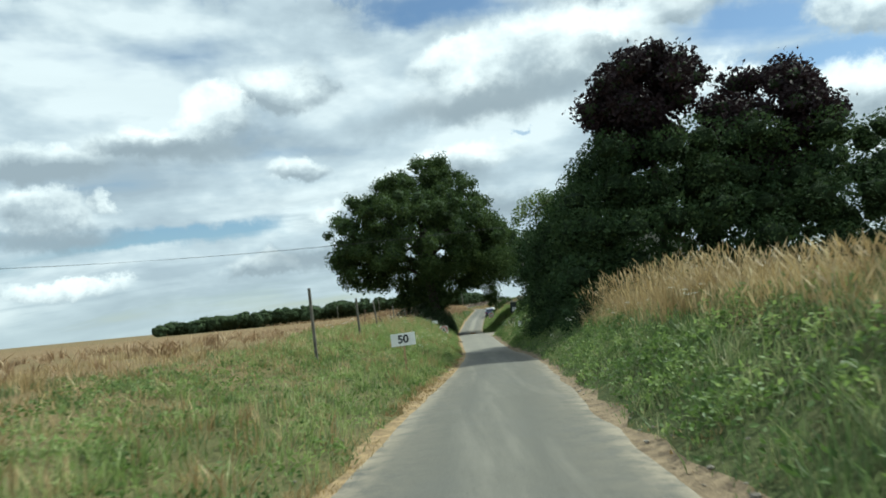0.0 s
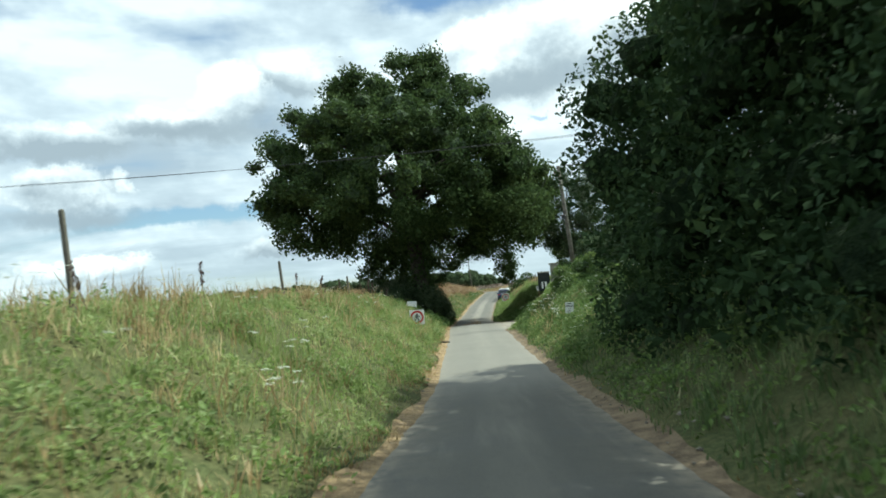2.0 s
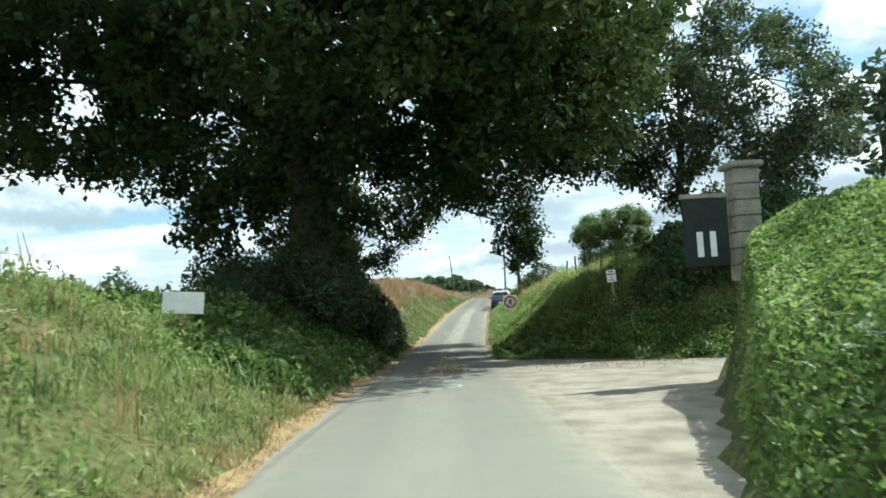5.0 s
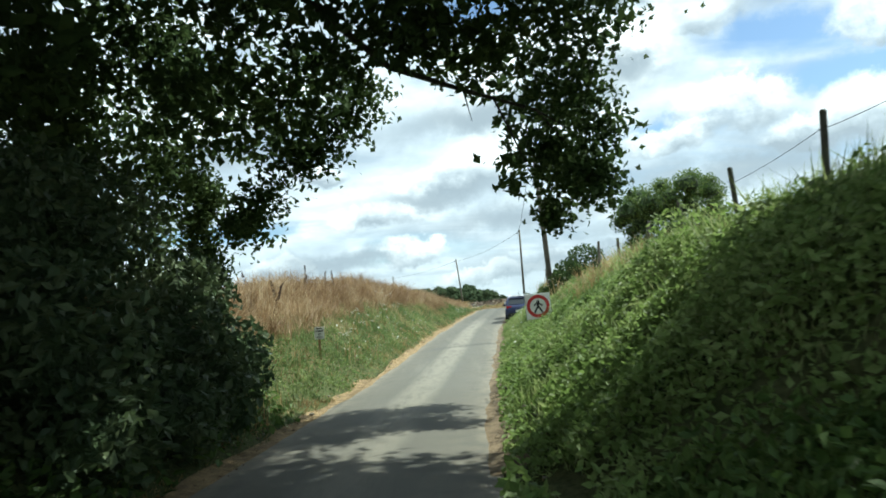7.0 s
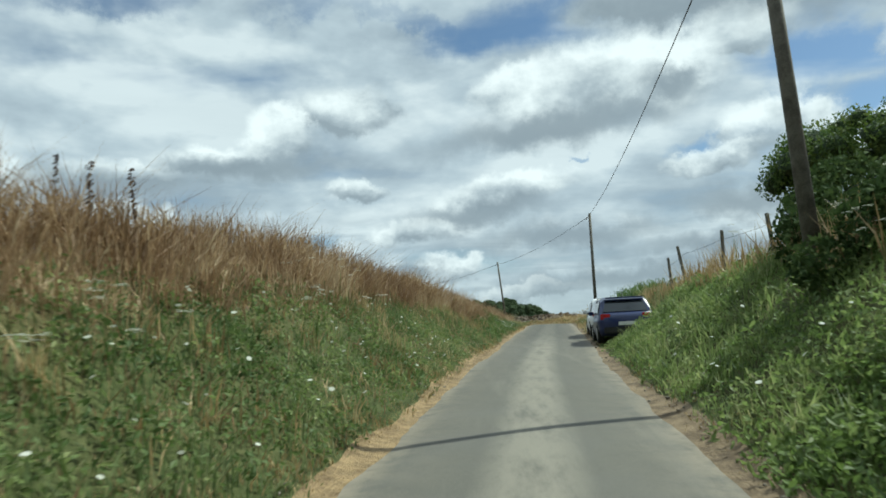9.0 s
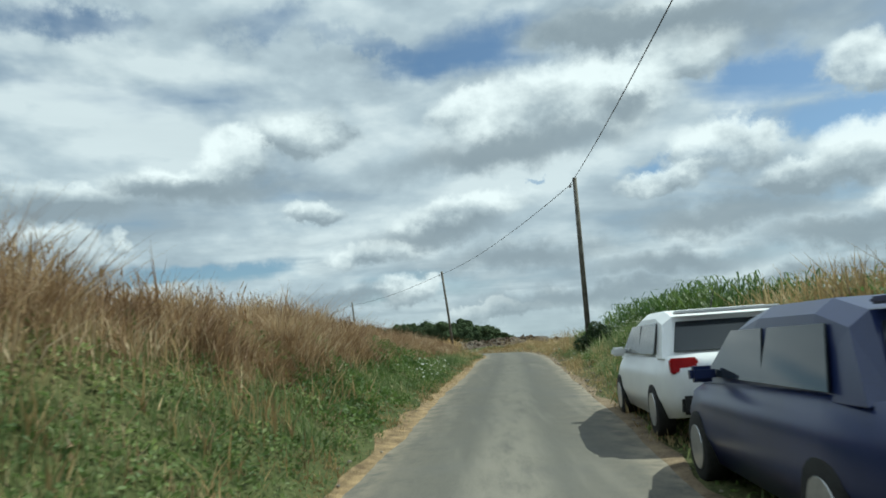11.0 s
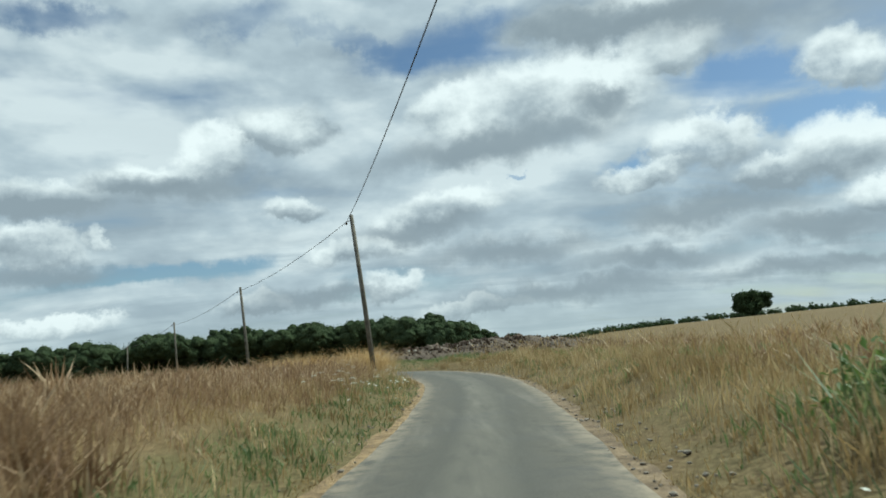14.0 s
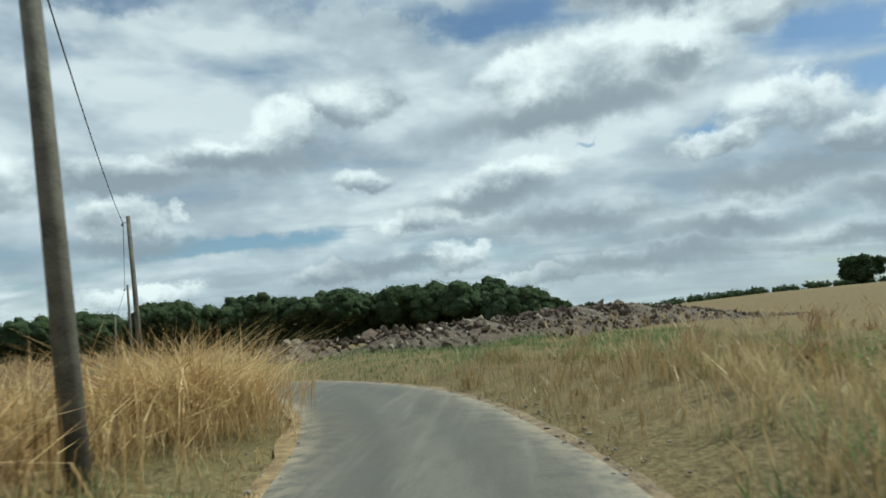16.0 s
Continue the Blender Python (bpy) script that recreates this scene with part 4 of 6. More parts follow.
bush("hawthorn_bush", "low dark green bush at the foot of a pole", (9.0, 109.6, g(9.0, 109.6)), [(7.1, 106.3, g(7.1, 106.3) + 0.3, 0.4), (7.6, 106.0, g(7.6, 106.0) + 0.4, 0.45), (8.2, 106.4, g(8.2, 106.4) + 0.4, 0.5), (7.9, 108.6, g(7.9, 108.6) + 0.3, 0.5), (8.4, 109.3, g(8.4, 109.3) + 0.5, 0.6), (9.3, 110.0, g(9.3, 110) + 0.8, 0.8)], 5000, 0.085, OAK, 54)

bush("bramble_bush", "low tangled green brambles round the foot of a pole", (9.5, 143.9, g(9.5, 143.9)), [(x, y, g(x, y) + h, r) for x, y, h, r in ((9.5, 143.9, 0.4, 0.34), (9.8, 144.0, 0.75, 0.32), (10.1, 144.0, 0.45, 0.4), (9.3, 144.4, 0.3, 0.34))], 2200, 0.07, WILLOW, 58, "bush")

# ---- house on the bank ----
MAT_RENDER = speckled("cream_render", (0.66, 0.64, 0.59), (0.8, 0.78, 0.73), 0.8, 40, 0.9)
MAT_TILE = speckled("brown_roof_tile", (0.06, 0.035, 0.028), (0.14, 0.085, 0.065), 2, 20, 0.85)
MAT_SHUTTER = speckled("red_brown_paint", (0.06, 0.028, 0.022), (0.105, 0.05, 0.038), 3, 30, 0.6)
MAT_GUTTER = speckled("zinc_gutter", (0.22, 0.22, 0.21), (0.36, 0.36, 0.35), 4, 30, 0.5, 0.4)
MAT_GLASS, _, gb, _ = material("window_glass", 0.08, 0.0, 0.6)
gb.inputs["Base Color"].default_value = (0.02, 0.025, 0.03, 1)
house = new("house")
house.location = (10.2, 58, g(10.2, 58))
tagged(house, "small cream-rendered house with red-brown shutters and low roof", "house")
hz = 2.65 - house.location.z
lowz = -1.0
bm = bmesh.new()
sill, head = 0.5 - house.location.z, 2.0 - house.location.z
holes = [(-2.1, -1.3), (1.05, 1.85)]
cuts = sorted([-7.0, 5.9] + [v for h in holes for v in h])
for a, b in zip(cuts, cuts[1:]):
    if (a, b) in holes:
        box(bm, (0.3, b - a, sill - lowz), (0.15, (a + b) / 2, (sill + lowz) / 2))
        box(bm, (0.3, b - a, hz - head), (0.15, (a + b) / 2, (hz + head) / 2))
    else:
        box(bm, (0.3, b - a, hz - lowz), (0.15, (a + b) / 2, (hz + lowz) / 2))
part("wall", bm, MAT_RENDER, house, "cream rendered front wall")
for y in (-6.85, 5.75):
    bm = bmesh.new()
    v = [bm.verts.new(p) for p in ((0.3, y - 0.15, lowz), (8.0, y - 0.15, lowz), (8.0, y - 0.15, hz), (4.15, y - 0.15, hz + 2.0), (0.3, y - 0.15, hz))]
    f = bm.faces.new(v)
    ext = bmesh.ops.extrude_face_region(bm, geom=[f])
    for q in ext["geom"]:
        if isinstance(q, bmesh.types.BMVert):
            q.co.y += 0.3
    part("wall", bm, MAT_RENDER, house)
bm = box(bmesh.new(), (0.3, 12.4, hz - lowz), (8.15, -0.55, (hz + lowz) / 2))
part("wall", bm, MAT_RENDER, house)
pitch = math.atan2(2.0, 4.15)
for s, x0 in ((1, -0.45), (-1, 8.75)):
    bm = bmesh.new()
    ln = 4.6 / math.cos(pitch)
    box(bm, (ln, 13.6, 0.12), (x0 + s * 2.3, -0.55, hz + 0.02 + 1.1), Euler((0, -s * pitch, 0)).to_matrix(), 0.02)
    roof = part("roof", bm, MAT_TILE, house, "brown tiled roof slope")
    for row in range(11):
        for k in range(19 if s > 0 else 0):
            b2 = bmesh.new()
            d = (row + 0.5) / 11 * 4.6
            tx, tz = x0 + s * d, hz + 0.13 + d * math.tan(pitch)
            box(b2, (0.46, 0.68, 0.035), (tx, -7.0 + 0.72 * (k + 0.5) - 0.35, tz), Euler((0, -s * pitch + 0.05, 0)).to_matrix())
            part("tile", b2, MAT_TILE, roof)
bm = box(bmesh.new(), (0.42, 13.5, 0.05), (-0.21, -0.55, hz - 0.06))
box(bm, (0.04, 13.5, 0.22), (-0.44, -0.55, hz - 0.02))
part("soffit", bm, MAT_SHUTTER, house, "dark brown boarded soffit and fascia")
bm = tube(bmesh.new(), [(-0.5, -7.3, hz + 0.02), (-0.5, 6.2, hz + 0.0)], [0.07, 0.07], 8)
part("gutter", bm, MAT_GUTTER, house, smooth=True)
bm = tube(bmesh.new(), [(-0.48, 6.0, hz - 0.02), (-0.06, 5.8, hz - 0.35), (-0.06, 5.8, lowz)], [0.045, 0.045, 0.045], 8)
part("downpipe", bm, MAT_GUTTER, house, smooth=True)
for y0, y1 in holes:
    bm = box(bmesh.new(), (0.06, y1 - y0, head - sill), (0.2, (y0 + y1) / 2, (head + sill) / 2))
    w = part("window", bm, MAT_GLASS, house, "dark window pane")
    bm = bmesh.new()
    for yy in (y0 + 0.04, (y0 + y1) / 2, y1 - 0.04):
        box(bm, (0.05, 0.07, head - sill), (0.15, yy, (head + sill) / 2))
    for zz in (sill + 0.04, head - 0.04):
        box(bm, (0.05, y1 - y0, 0.07), (0.148, (y0 + y1) / 2, zz))
    part("frame", bm, MAT_RENDER, w)
    part("sill", box(bmesh.new(), (0.14, y1 - y0 + 0.2, 0.07), (-0.05, (y0 + y1) / 2, sill - 0.04), bevel=0.01), MAT_CONCRETE, w)
    for yc in (y0 - 0.24, y1 + 0.24):
        bm = bmesh.new()
        for k in range(5):
            box(bm, (0.035, 0.084, head - sill), (-0.03, yc - 0.172 + 0.086 * k, (head + sill) / 2), bevel=0.004)
        for zz in (sill + 0.25, head - 0.25):
            box(bm, (0.03, 0.42, 0.08), (-0.06, yc, zz))
        part("shutter", bm, MAT_SHUTTER, house, "red-brown boarded shutter")

# ---- transformer pole ----
tp = new("transformer_pole")
tp.location = (12.05, 67.6, g(12.05, 67.6))
tagged(tp, "tall grey concrete pole carrying a transformer", "utility pole")
th = 7.0 - tp.location.z
bm = bmesh.new()
v0 = [bm.verts.new((sx * 0.2, sy * 0.16, -0.4)) for sx, sy in ((-1, -1), (1, -1), (1, 1), (-1, 1))]
v1 = [bm.verts.new((sx * 0.15 - 0.35, sy * 0.12, th)) for sx, sy in ((-1, -1), (1, -1), (1, 1), (-1, 1))]
for k in range(4):
    bm.faces.new((v0[k], v0[(k + 1) % 4], v1[(k + 1) % 4], v1[k]))
bm.faces.new(v1)
part("shaft", bm, MAT_CONCRETE, tp)
for zz, half in ((th - 0.1, 0.95), (th - 0.9, 0.5)):
    bm = box(bmesh.new(), (2 * half, 0.1, 0.1), (-0.55 if half < 0.9 else -0.35, 0.0, zz), Euler((0, -0.18, 0.25)).to_matrix(), 0.01)
    arm = part("crossarm", bm, MAT_METAL, tp)
    for k in (-0.9, 0.0, 0.9):
        bm = tube(bmesh.new(), [(-0.35 + k * half, k * half * 0.25, zz + 0.02 + 0.17 * k * half), (-0.35 + k * half, k * half * 0.25, zz + 0.16 + 0.17 * k * half), (-0.35 + k * half, k * half * 0.25, zz + 0.28 + 0.17 * k * half)], [0.04, 0.07, 0.03], 8)
        part("insulator", bm, MAT_CERAMIC, arm)
bm = box(bmesh.new(), (0.5, 0.55, 0.62), (-0.6, -0.15, th - 1.85), bevel=0.05)
tr_ = part("transformer", bm, MAT_METAL, tp, "grey transformer tank")
for k in (-0.17, 0, 0.17):
    bm = tube(bmesh.new(), [(-0.6 + k, -0.15, th - 1.55), (-0.6 + k, -0.15, th - 1.4), (-0.6 + k, -0.15, th - 1.25)], [0.05, 0.06, 0.03], 8)
    part("bushing", bm, MAT_CERAMIC, tr_)
bm = box(bmesh.new(), (0.3, 0.3, 0.06), (-0.45, -0.05, th - 2.2), bevel=0.01)
part("bracket", bm, MAT_METAL, tp)
tx, ty, tz = tp.location.x - 0.35, tp.location.y, 6.95
for k in (-0.85, 0.0, 0.85):
    wire(sagging((tx + k, ty + 0.2 * k, tz + 0.25 + 0.15 * k), (-60, 71 + 1.2 * k, 9.0), 1.0), 0.008, "overhead power line crossing above the lane")
wire(sagging((tx - 0.2, ty - 0.1, tz - 0.9), (7.4, 66.9, 5.1), 0.25), 0.008, "overhead power line crossing above the lane")
# street lamp head and telephone box on the wooden pole
lp = new("pole_lamp")
lp.location = (7.42, 66.9, 5.2)
tagged(lp, "small grey lamp head clamped to a pole", "lamp")
part("arm", tube(bmesh.new(), [(0, 0, 0), (0.25, -0.05, 0.12), (0.5, -0.1, 0.1)], [0.025, 0.025, 0.025], 6), MAT_METAL, lp)
part("head", box(bmesh.new(), (0.28, 0.12, 0.08), (0.58, -0.11, 0.08), bevel=0.02), MAT_METAL, lp)
jb = new("junction_box")
jb.location = (7.55, 66.8, 2.45)
tagged(jb, "dark junction box fixed to a pole", "junction box")
part("case", box(bmesh.new(), (0.18, 0.14, 0.26), (-0.12, -0.06, 0), bevel=0.02), MAT_WIRE, jb)
part("bracket", tube(bmesh.new(), [(0.02, 0, 0.1), (-0.2, -0.06, 0.16)], [0.02, 0.02], 6), MAT_METAL, jb)

# ---- gateway ----
MAT_STONE = speckled("mossy_stone", (0.16, 0.15, 0.12), (0.34, 0.32, 0.27), 3, 30, 0.9)
MAT_DARKPAINT = speckled("dark_green_paint", (0.012, 0.018, 0.016), (0.03, 0.035, 0.03), 3, 30, 0.6)
MAT_WHITE = speckled("white_paint", (0.66, 0.66, 0.63), (0.82, 0.82, 0.8), 3, 40, 0.6)
gp = new("gate_pillar")
gz = g(7.6, 73.4)
gp.location = (7.6, 73.6, gz)
tagged(gp, "square mossy stone gate pillar with a flat cap", "pillar")
for k in range(7):
    part("stone", box(bmesh.new(), (0.42, 0.42, 0.262), (0.004 * (-1) ** k, 0.004 * (-1) ** (k // 2), 0.05 + 0.27 * k), bevel=0.015), MAT_STONE, gp)
part("cap", box(bmesh.new(), (0.56, 0.56, 0.1), (0, 0, 1.86), bevel=0.02), MAT_STONE, gp)
gt = new("gate")
gt.location = (7.2, 73.5, gz)
tagged(gt, "dark panelled gate leaf with two white reflector strips", "gate")
part("panel", box(bmesh.new(), (0.75, 0.06, 1.15), (-0.3, 0, 0.75), bevel=0.015), MAT_DARKPAINT, gt)
part("rail", box(bmesh.new(), (0.8, 0.09, 0.08), (-0.3, 0, 1.36), bevel=0.01), MAT_STONE, gt)
for k in (-0.42, -0.2):
    part("reflector", box(bmesh.new(), (0.1, 0.012, 0.42), (k, -0.04, 0.55)), MAT_WHITE, gt, "white reflector strip")

# ---- signs ----
MAT_BLACK = speckled("black_paint", (0.012, 0.012, 0.012), (0.03, 0.03, 0.03), 3, 40, 0.5)
MAT_RED = speckled("faded_red_paint", (0.4, 0.025, 0.03), (0.5, 0.05, 0.05), 3, 30, 0.5)
MAT_STAKE = speckled("sawn_stake_wood", (0.24, 0.15, 0.08), (0.38, 0.26, 0.15), 4, 40, 0.9)


def text_part(body, size, at, parent, mat=None):
    c = bpy.data.curves.new("lettering", "FONT")
    c.offset = size * 0.035
    c.body, c.size, c.extrude, c.align_x, c.align_y = body, size, 0.002, "CENTER", "CENTER"
    ob = new("lettering", c)
    ob.data.materials.append(mat or MAT_BLACK)
    dg = bpy.context.evaluated_depsgraph_get()
    me = bpy.data.meshes.new_from_object(ob.evaluated_get(dg))
    bpy.data.objects.remove(ob)
    o = new("lettering", me)
    if not me.materials:
        me.materials.append(mat or MAT_BLACK)
    o.matrix_local = pose(*at, 90, 0, 0)
    o.parent = parent
    return o


def sign(name, label, at, w, h, yaw=0.0, lean=0.0, post=True, stake=None):
    """A board whose middle is at the place given, facing back down the lane, on a post."""
    e = new(name)
    gz = g(at[0], at[1])
    e.matrix_world = pose(*at, 0, lean, yaw)
    board = part("board", box(bmesh.new(), (w, 0.02, h), bevel=0.006), MAT_WHITE, e)
    if post:
        part("post", box(bmesh.new(), (0.06, 0.05, at[2] - gz + h * 0.3 + 0.25), (0, 0.036, -(at[2] - gz + 0.25) / 2 + h * 0.15)), stake or MAT_STAKE, e, "wooden stake")
    return tagged(e, label, "sign"), board


_, b50 = sign("distance_sign", "white board marked 50 on a wooden stake", (-1.46, 21.0, -0.92), 0.74, 0.38, 0, -2)
text_part("50", 0.33, (0, -0.013, 0.0), b50)


def ring_sign(at, w, yaw=0, lean=0):
    e, b = sign("prohibition_sign", "white square board with a red ring on a stake", at, w, w, yaw, lean)
    bm = bmesh.new()
    n = 40
    ro, ri = w * 0.45, w * 0.32
    rings = [[bm.verts.new((r * math.cos(k * math.tau / n), y, r * math.sin(k * math.tau / n))) for k in range(n)] for r, y in ((ro, -0.011), (ro, -0.015), (ri, -0.015), (ri, -0.011))]
    for a, c in zip(rings, rings[1:] + rings[:1]):
        for k in range(n):
            bm.faces.new((a[k], a[(k + 1) % n], c[(k + 1) % n], c[k]))
    part("ring", bm, MAT_RED, b, "red ring")
    bm = bmesh.new()
    for x, z, sx, sz, r in ((0.0, 0.07, 0.07, 0.2, 0.1), (-0.07, -0.1, 0.05, 0.22, 0.5), (0.06, -0.1, 0.05, 0.22, -0.5), (0.07, 0.06, 0.04, 0.15, -0.9), (-0.07, 0.07, 0.04, 0.14, 0.8)):
        box(bm, (sx * w * 1.4, 0.004, sz * w * 1.4), (x * w * 1.3, -0.013, z * w * 1.3), Euler((0, r, 0)).to_matrix())
    part("symbol", bm, MAT_BLACK, b, "plain black symbol")
    return e


ring_sign((-0.6, 62.1, -2.2), 0.7, 0, 0)
ring_sign((6.07, 100.8, -2.18), 0.77, -6, -2)


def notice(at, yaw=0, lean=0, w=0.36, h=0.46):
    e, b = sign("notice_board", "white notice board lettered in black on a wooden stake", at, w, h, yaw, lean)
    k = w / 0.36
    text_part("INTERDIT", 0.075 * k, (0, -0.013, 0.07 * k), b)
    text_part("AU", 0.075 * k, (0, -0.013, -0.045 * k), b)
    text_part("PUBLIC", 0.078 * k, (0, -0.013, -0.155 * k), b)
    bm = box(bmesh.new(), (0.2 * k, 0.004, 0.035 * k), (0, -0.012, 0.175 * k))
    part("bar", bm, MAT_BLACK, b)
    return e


notice((5.45, 54.3, -2.0), 0, 3, 0.3, 0.4)
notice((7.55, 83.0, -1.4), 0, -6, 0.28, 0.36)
notice((0.14, 96.9, -2.44), 20, 0, 0.24, 0.31)
sign("plate_sign", "small blank white plate on a stake in the grass", (-1.6, 72.8, -1.72), 0.62, 0.34, 10, 4)

# ---- fence posts ----
def fence_post(x, y, h, lean=0.0, r=0.05, group="fence posts on the bank"):
    e = new("fence_post")
    e.matrix_world = pose(x, y, g(x, y), lean * 0.4, lean, 0)
    part("post", tube(bmesh.new(), [(0, 0, -0.3), (0, 0, h * 0.5), (0, 0, h - 0.02), (0, 0, h)], [r, r * 0.95, r * 0.9, r * 0.6], 8), MAT_WOOD, e)
    part("staple", tube(bmesh.new(), [(-r, -0.01, h * 0.8), (-r - 0.02, 0, h * 0.8 + 0.02), (-r, 0.01, h * 0.8)], [0.006, 0.006, 0.006], 4), MAT_METAL, e)
    return tagged(e, "leaning weathered wooden fence post on the bank", "fence post", group)


post_tops = []
fr = np.random.default_rng(61)
for y in (86.0, 88.3, 91.4, 94.8, 98.2, 101.4, 104.6, 112.4, 115.9, 119.0, 121.5):
    x = 8.45 + 0.5 * min(1, (y - 86) / 25) + fr.normal() * 0.05
    h = -0.12 + fr.uniform(-0.12, 0.12) - g(x, y)
    fence_post(x, y, h, fr.normal() * 5)
    post_tops.append((x, y, g(x, y) + h * 0.8))
for a, b in zip(post_tops, post_tops[1:]):
    wire(sagging(a, b, 0.03, 4), 0.004, "rusty fence wire between posts")
for y, x, lean, top in ((20.1, -3.93, -2, 0.86), (29.7, -3.87, -2, 0.65), (39.2, -4.07, -6, 0.6), (51, -4.0, -5, 0.3), (63.5, -4.0, -2, 0.05)):
    fence_post(x, y, top - g(x, y), lean, 0.05, "posts along the field edge")

# ---- rubble heap across the bend ----
def rubble():
    m, n, b, _ = material("rubble", 0.95, 0, 0.15)
    r = n.add("ShaderNodeNewGeometry").outputs["Random Per Island"]
    pos = n.add("ShaderNodeTexCoord").outputs["Object"]
    col = n.ramp(r, [(0.0, (0.04, 0.03, 0.023)), (0.4, (0.085, 0.065, 0.05)), (0.65, (0.12, 0.088, 0.067)), (0.86, (0.2, 0.165, 0.125)), (1.0, (0.34, 0.31, 0.26))])
    f = n.noise(pos, 8.0, 4.0, 0.6)
    n.link(n.mix(n.math("MULTIPLY", f, 0.4), col, (0.1, 0.07, 0.05)), b.inputs["Base Color"])
    bump(n, b, f, 0.5, 0.05)
    return m


MAT_RUBBLE = rubble()
HEAP = smooth_line([(-2.5, 195.6), (1.0, 197.6), (5.0, 200.0), (9.0, 204.0), (13.0, 210.0), (18.0, 219.0), (26, 232), (38, 246)], 0.4)
HEAP_H = np.interp(np.arange(len(HEAP)), [0, 12, 30, 50, len(HEAP) - 1], [0.5, 1.0, 1.35, 1.7, 1.6])
hr = np.random.default_rng(71)
n = len(HEAP)
ht = np.gradient(HEAP, axis=0)
ht /= np.linalg.norm(ht, axis=1)[:, None]
hn = np.stack([ht[:, 1], -ht[:, 0]], 1)
prof = np.array([-1.0, -0.75, -0.4, 0.0, 0.4, 0.75, 1.0])
hv = []
for k in range(n):
    for t in prof:
        q = HEAP[k] + hn[k] * t * 2.6
        hv.append((q[0], q[1], g(q[0], q[1]) - 0.1 + HEAP_H[k] * 0.85 * (1 - t * t) * (0.8 + 0.35 * math.sin(k * 0.45) * math.sin(k * 0.17 + t))))
i = np.arange(n * 7).reshape(n, 7)
heap = mesh_object("spoil_mound", hv, np.stack([i[:-1, :-1], i[:-1, 1:], i[1:, 1:], i[1:, :-1]], -1).reshape(-1, 4), speckled("heap_earth", (0.05, 0.037, 0.028), (0.135, 0.105, 0.08), 1.5, 12, 0.95, relief=0.8, dist=0.1), smooth=True)
tagged(heap, "long heap of brown earth, rubble and broken clods", "earth heap")
ico = bmesh.new()
bmesh.ops.create_icosphere(ico, subdivisions=1, radius=1)
iv, ifc = np.array([v.co[:] for v in ico.verts]), np.array([[v.index for v in f.verts] for f in ico.faces])
ico.free()
vv, ff = [], []
for k in range(3400):
    j = int(hr.integers(0, n) if k > 1300 else hr.integers(0, 60))
    t = hr.uniform(-1.05, 1.0)
    q = HEAP[j] + hn[j] * t * 2.6
    z = g(q[0], q[1]) - 0.1 + HEAP_H[j] * 0.85 * (1 - t * t)
    s = hr.gamma(1.5, 0.05) + 0.03
    rot = np.array(Euler(hr.uniform(0, 6.3, 3)).to_matrix())
    vv.append((iv * hr.uniform(0.55, 1.2, (len(iv), 1)) * [1, hr.uniform(0.5, 1), hr.uniform(0.35, 0.8)] * s) @ rot.T + [q[0], q[1], z + s * 0.2])
    ff.append(ifc + k * len(iv))
tagged(mesh_object("rubble", np.vstack(vv), np.vstack(ff), MAT_RUBBLE, heap), kind="stuff")

# ---- far trees and hedgerows ----
ft = crown_clumps((146, 451, 8.5), (7.5, 6, 4.6), 40, 2.0, 81, lambda p: 4.0)
tree("field_tree", "lone round tree on the far field edge", (146, 451, g(146, 451)), (146, 451, 11), 0.7, ft, 9000, 0.8, WOODLAND, 82, 8)
far_r = np.random.default_rng(83)
row = []
for k in range(150):
    u = k / 150
    x, y = 16 + 330 * u, 420 + 60 * math.sin(u * 5) + far_r.uniform(-12, 12)
    h = far_r.uniform(1.8, 4.0) * (0.6 + 0.5 * u)
    z0 = g(x, y)
    row += [(x, y, z0 + h * 0.55, h * 0.75), (x + 3, y, z0 + 0.8, 2.2)]
bush("far_hedgerow", "dark line of trees along the far fields", (180, 430, g(180, 430)), row, 10000, 0.8, WOODLAND, 84, "hedgerow", FARLEAF)
tagged(bpy.data.objects["far_hedgerow"], kind="stuff")
bush("far_bush", "pair of small dark trees at the end of the wood", (17, 300, g(17, 300)), [(16, 300, 0.0, 1.6), (18, 300, 0.4, 1.5), (24, 310, -0.2, 1.6), (16.5, 300, 1.6, 1.1)], 1800, 0.5, WOODLAND, 85, "tree", SHADE)

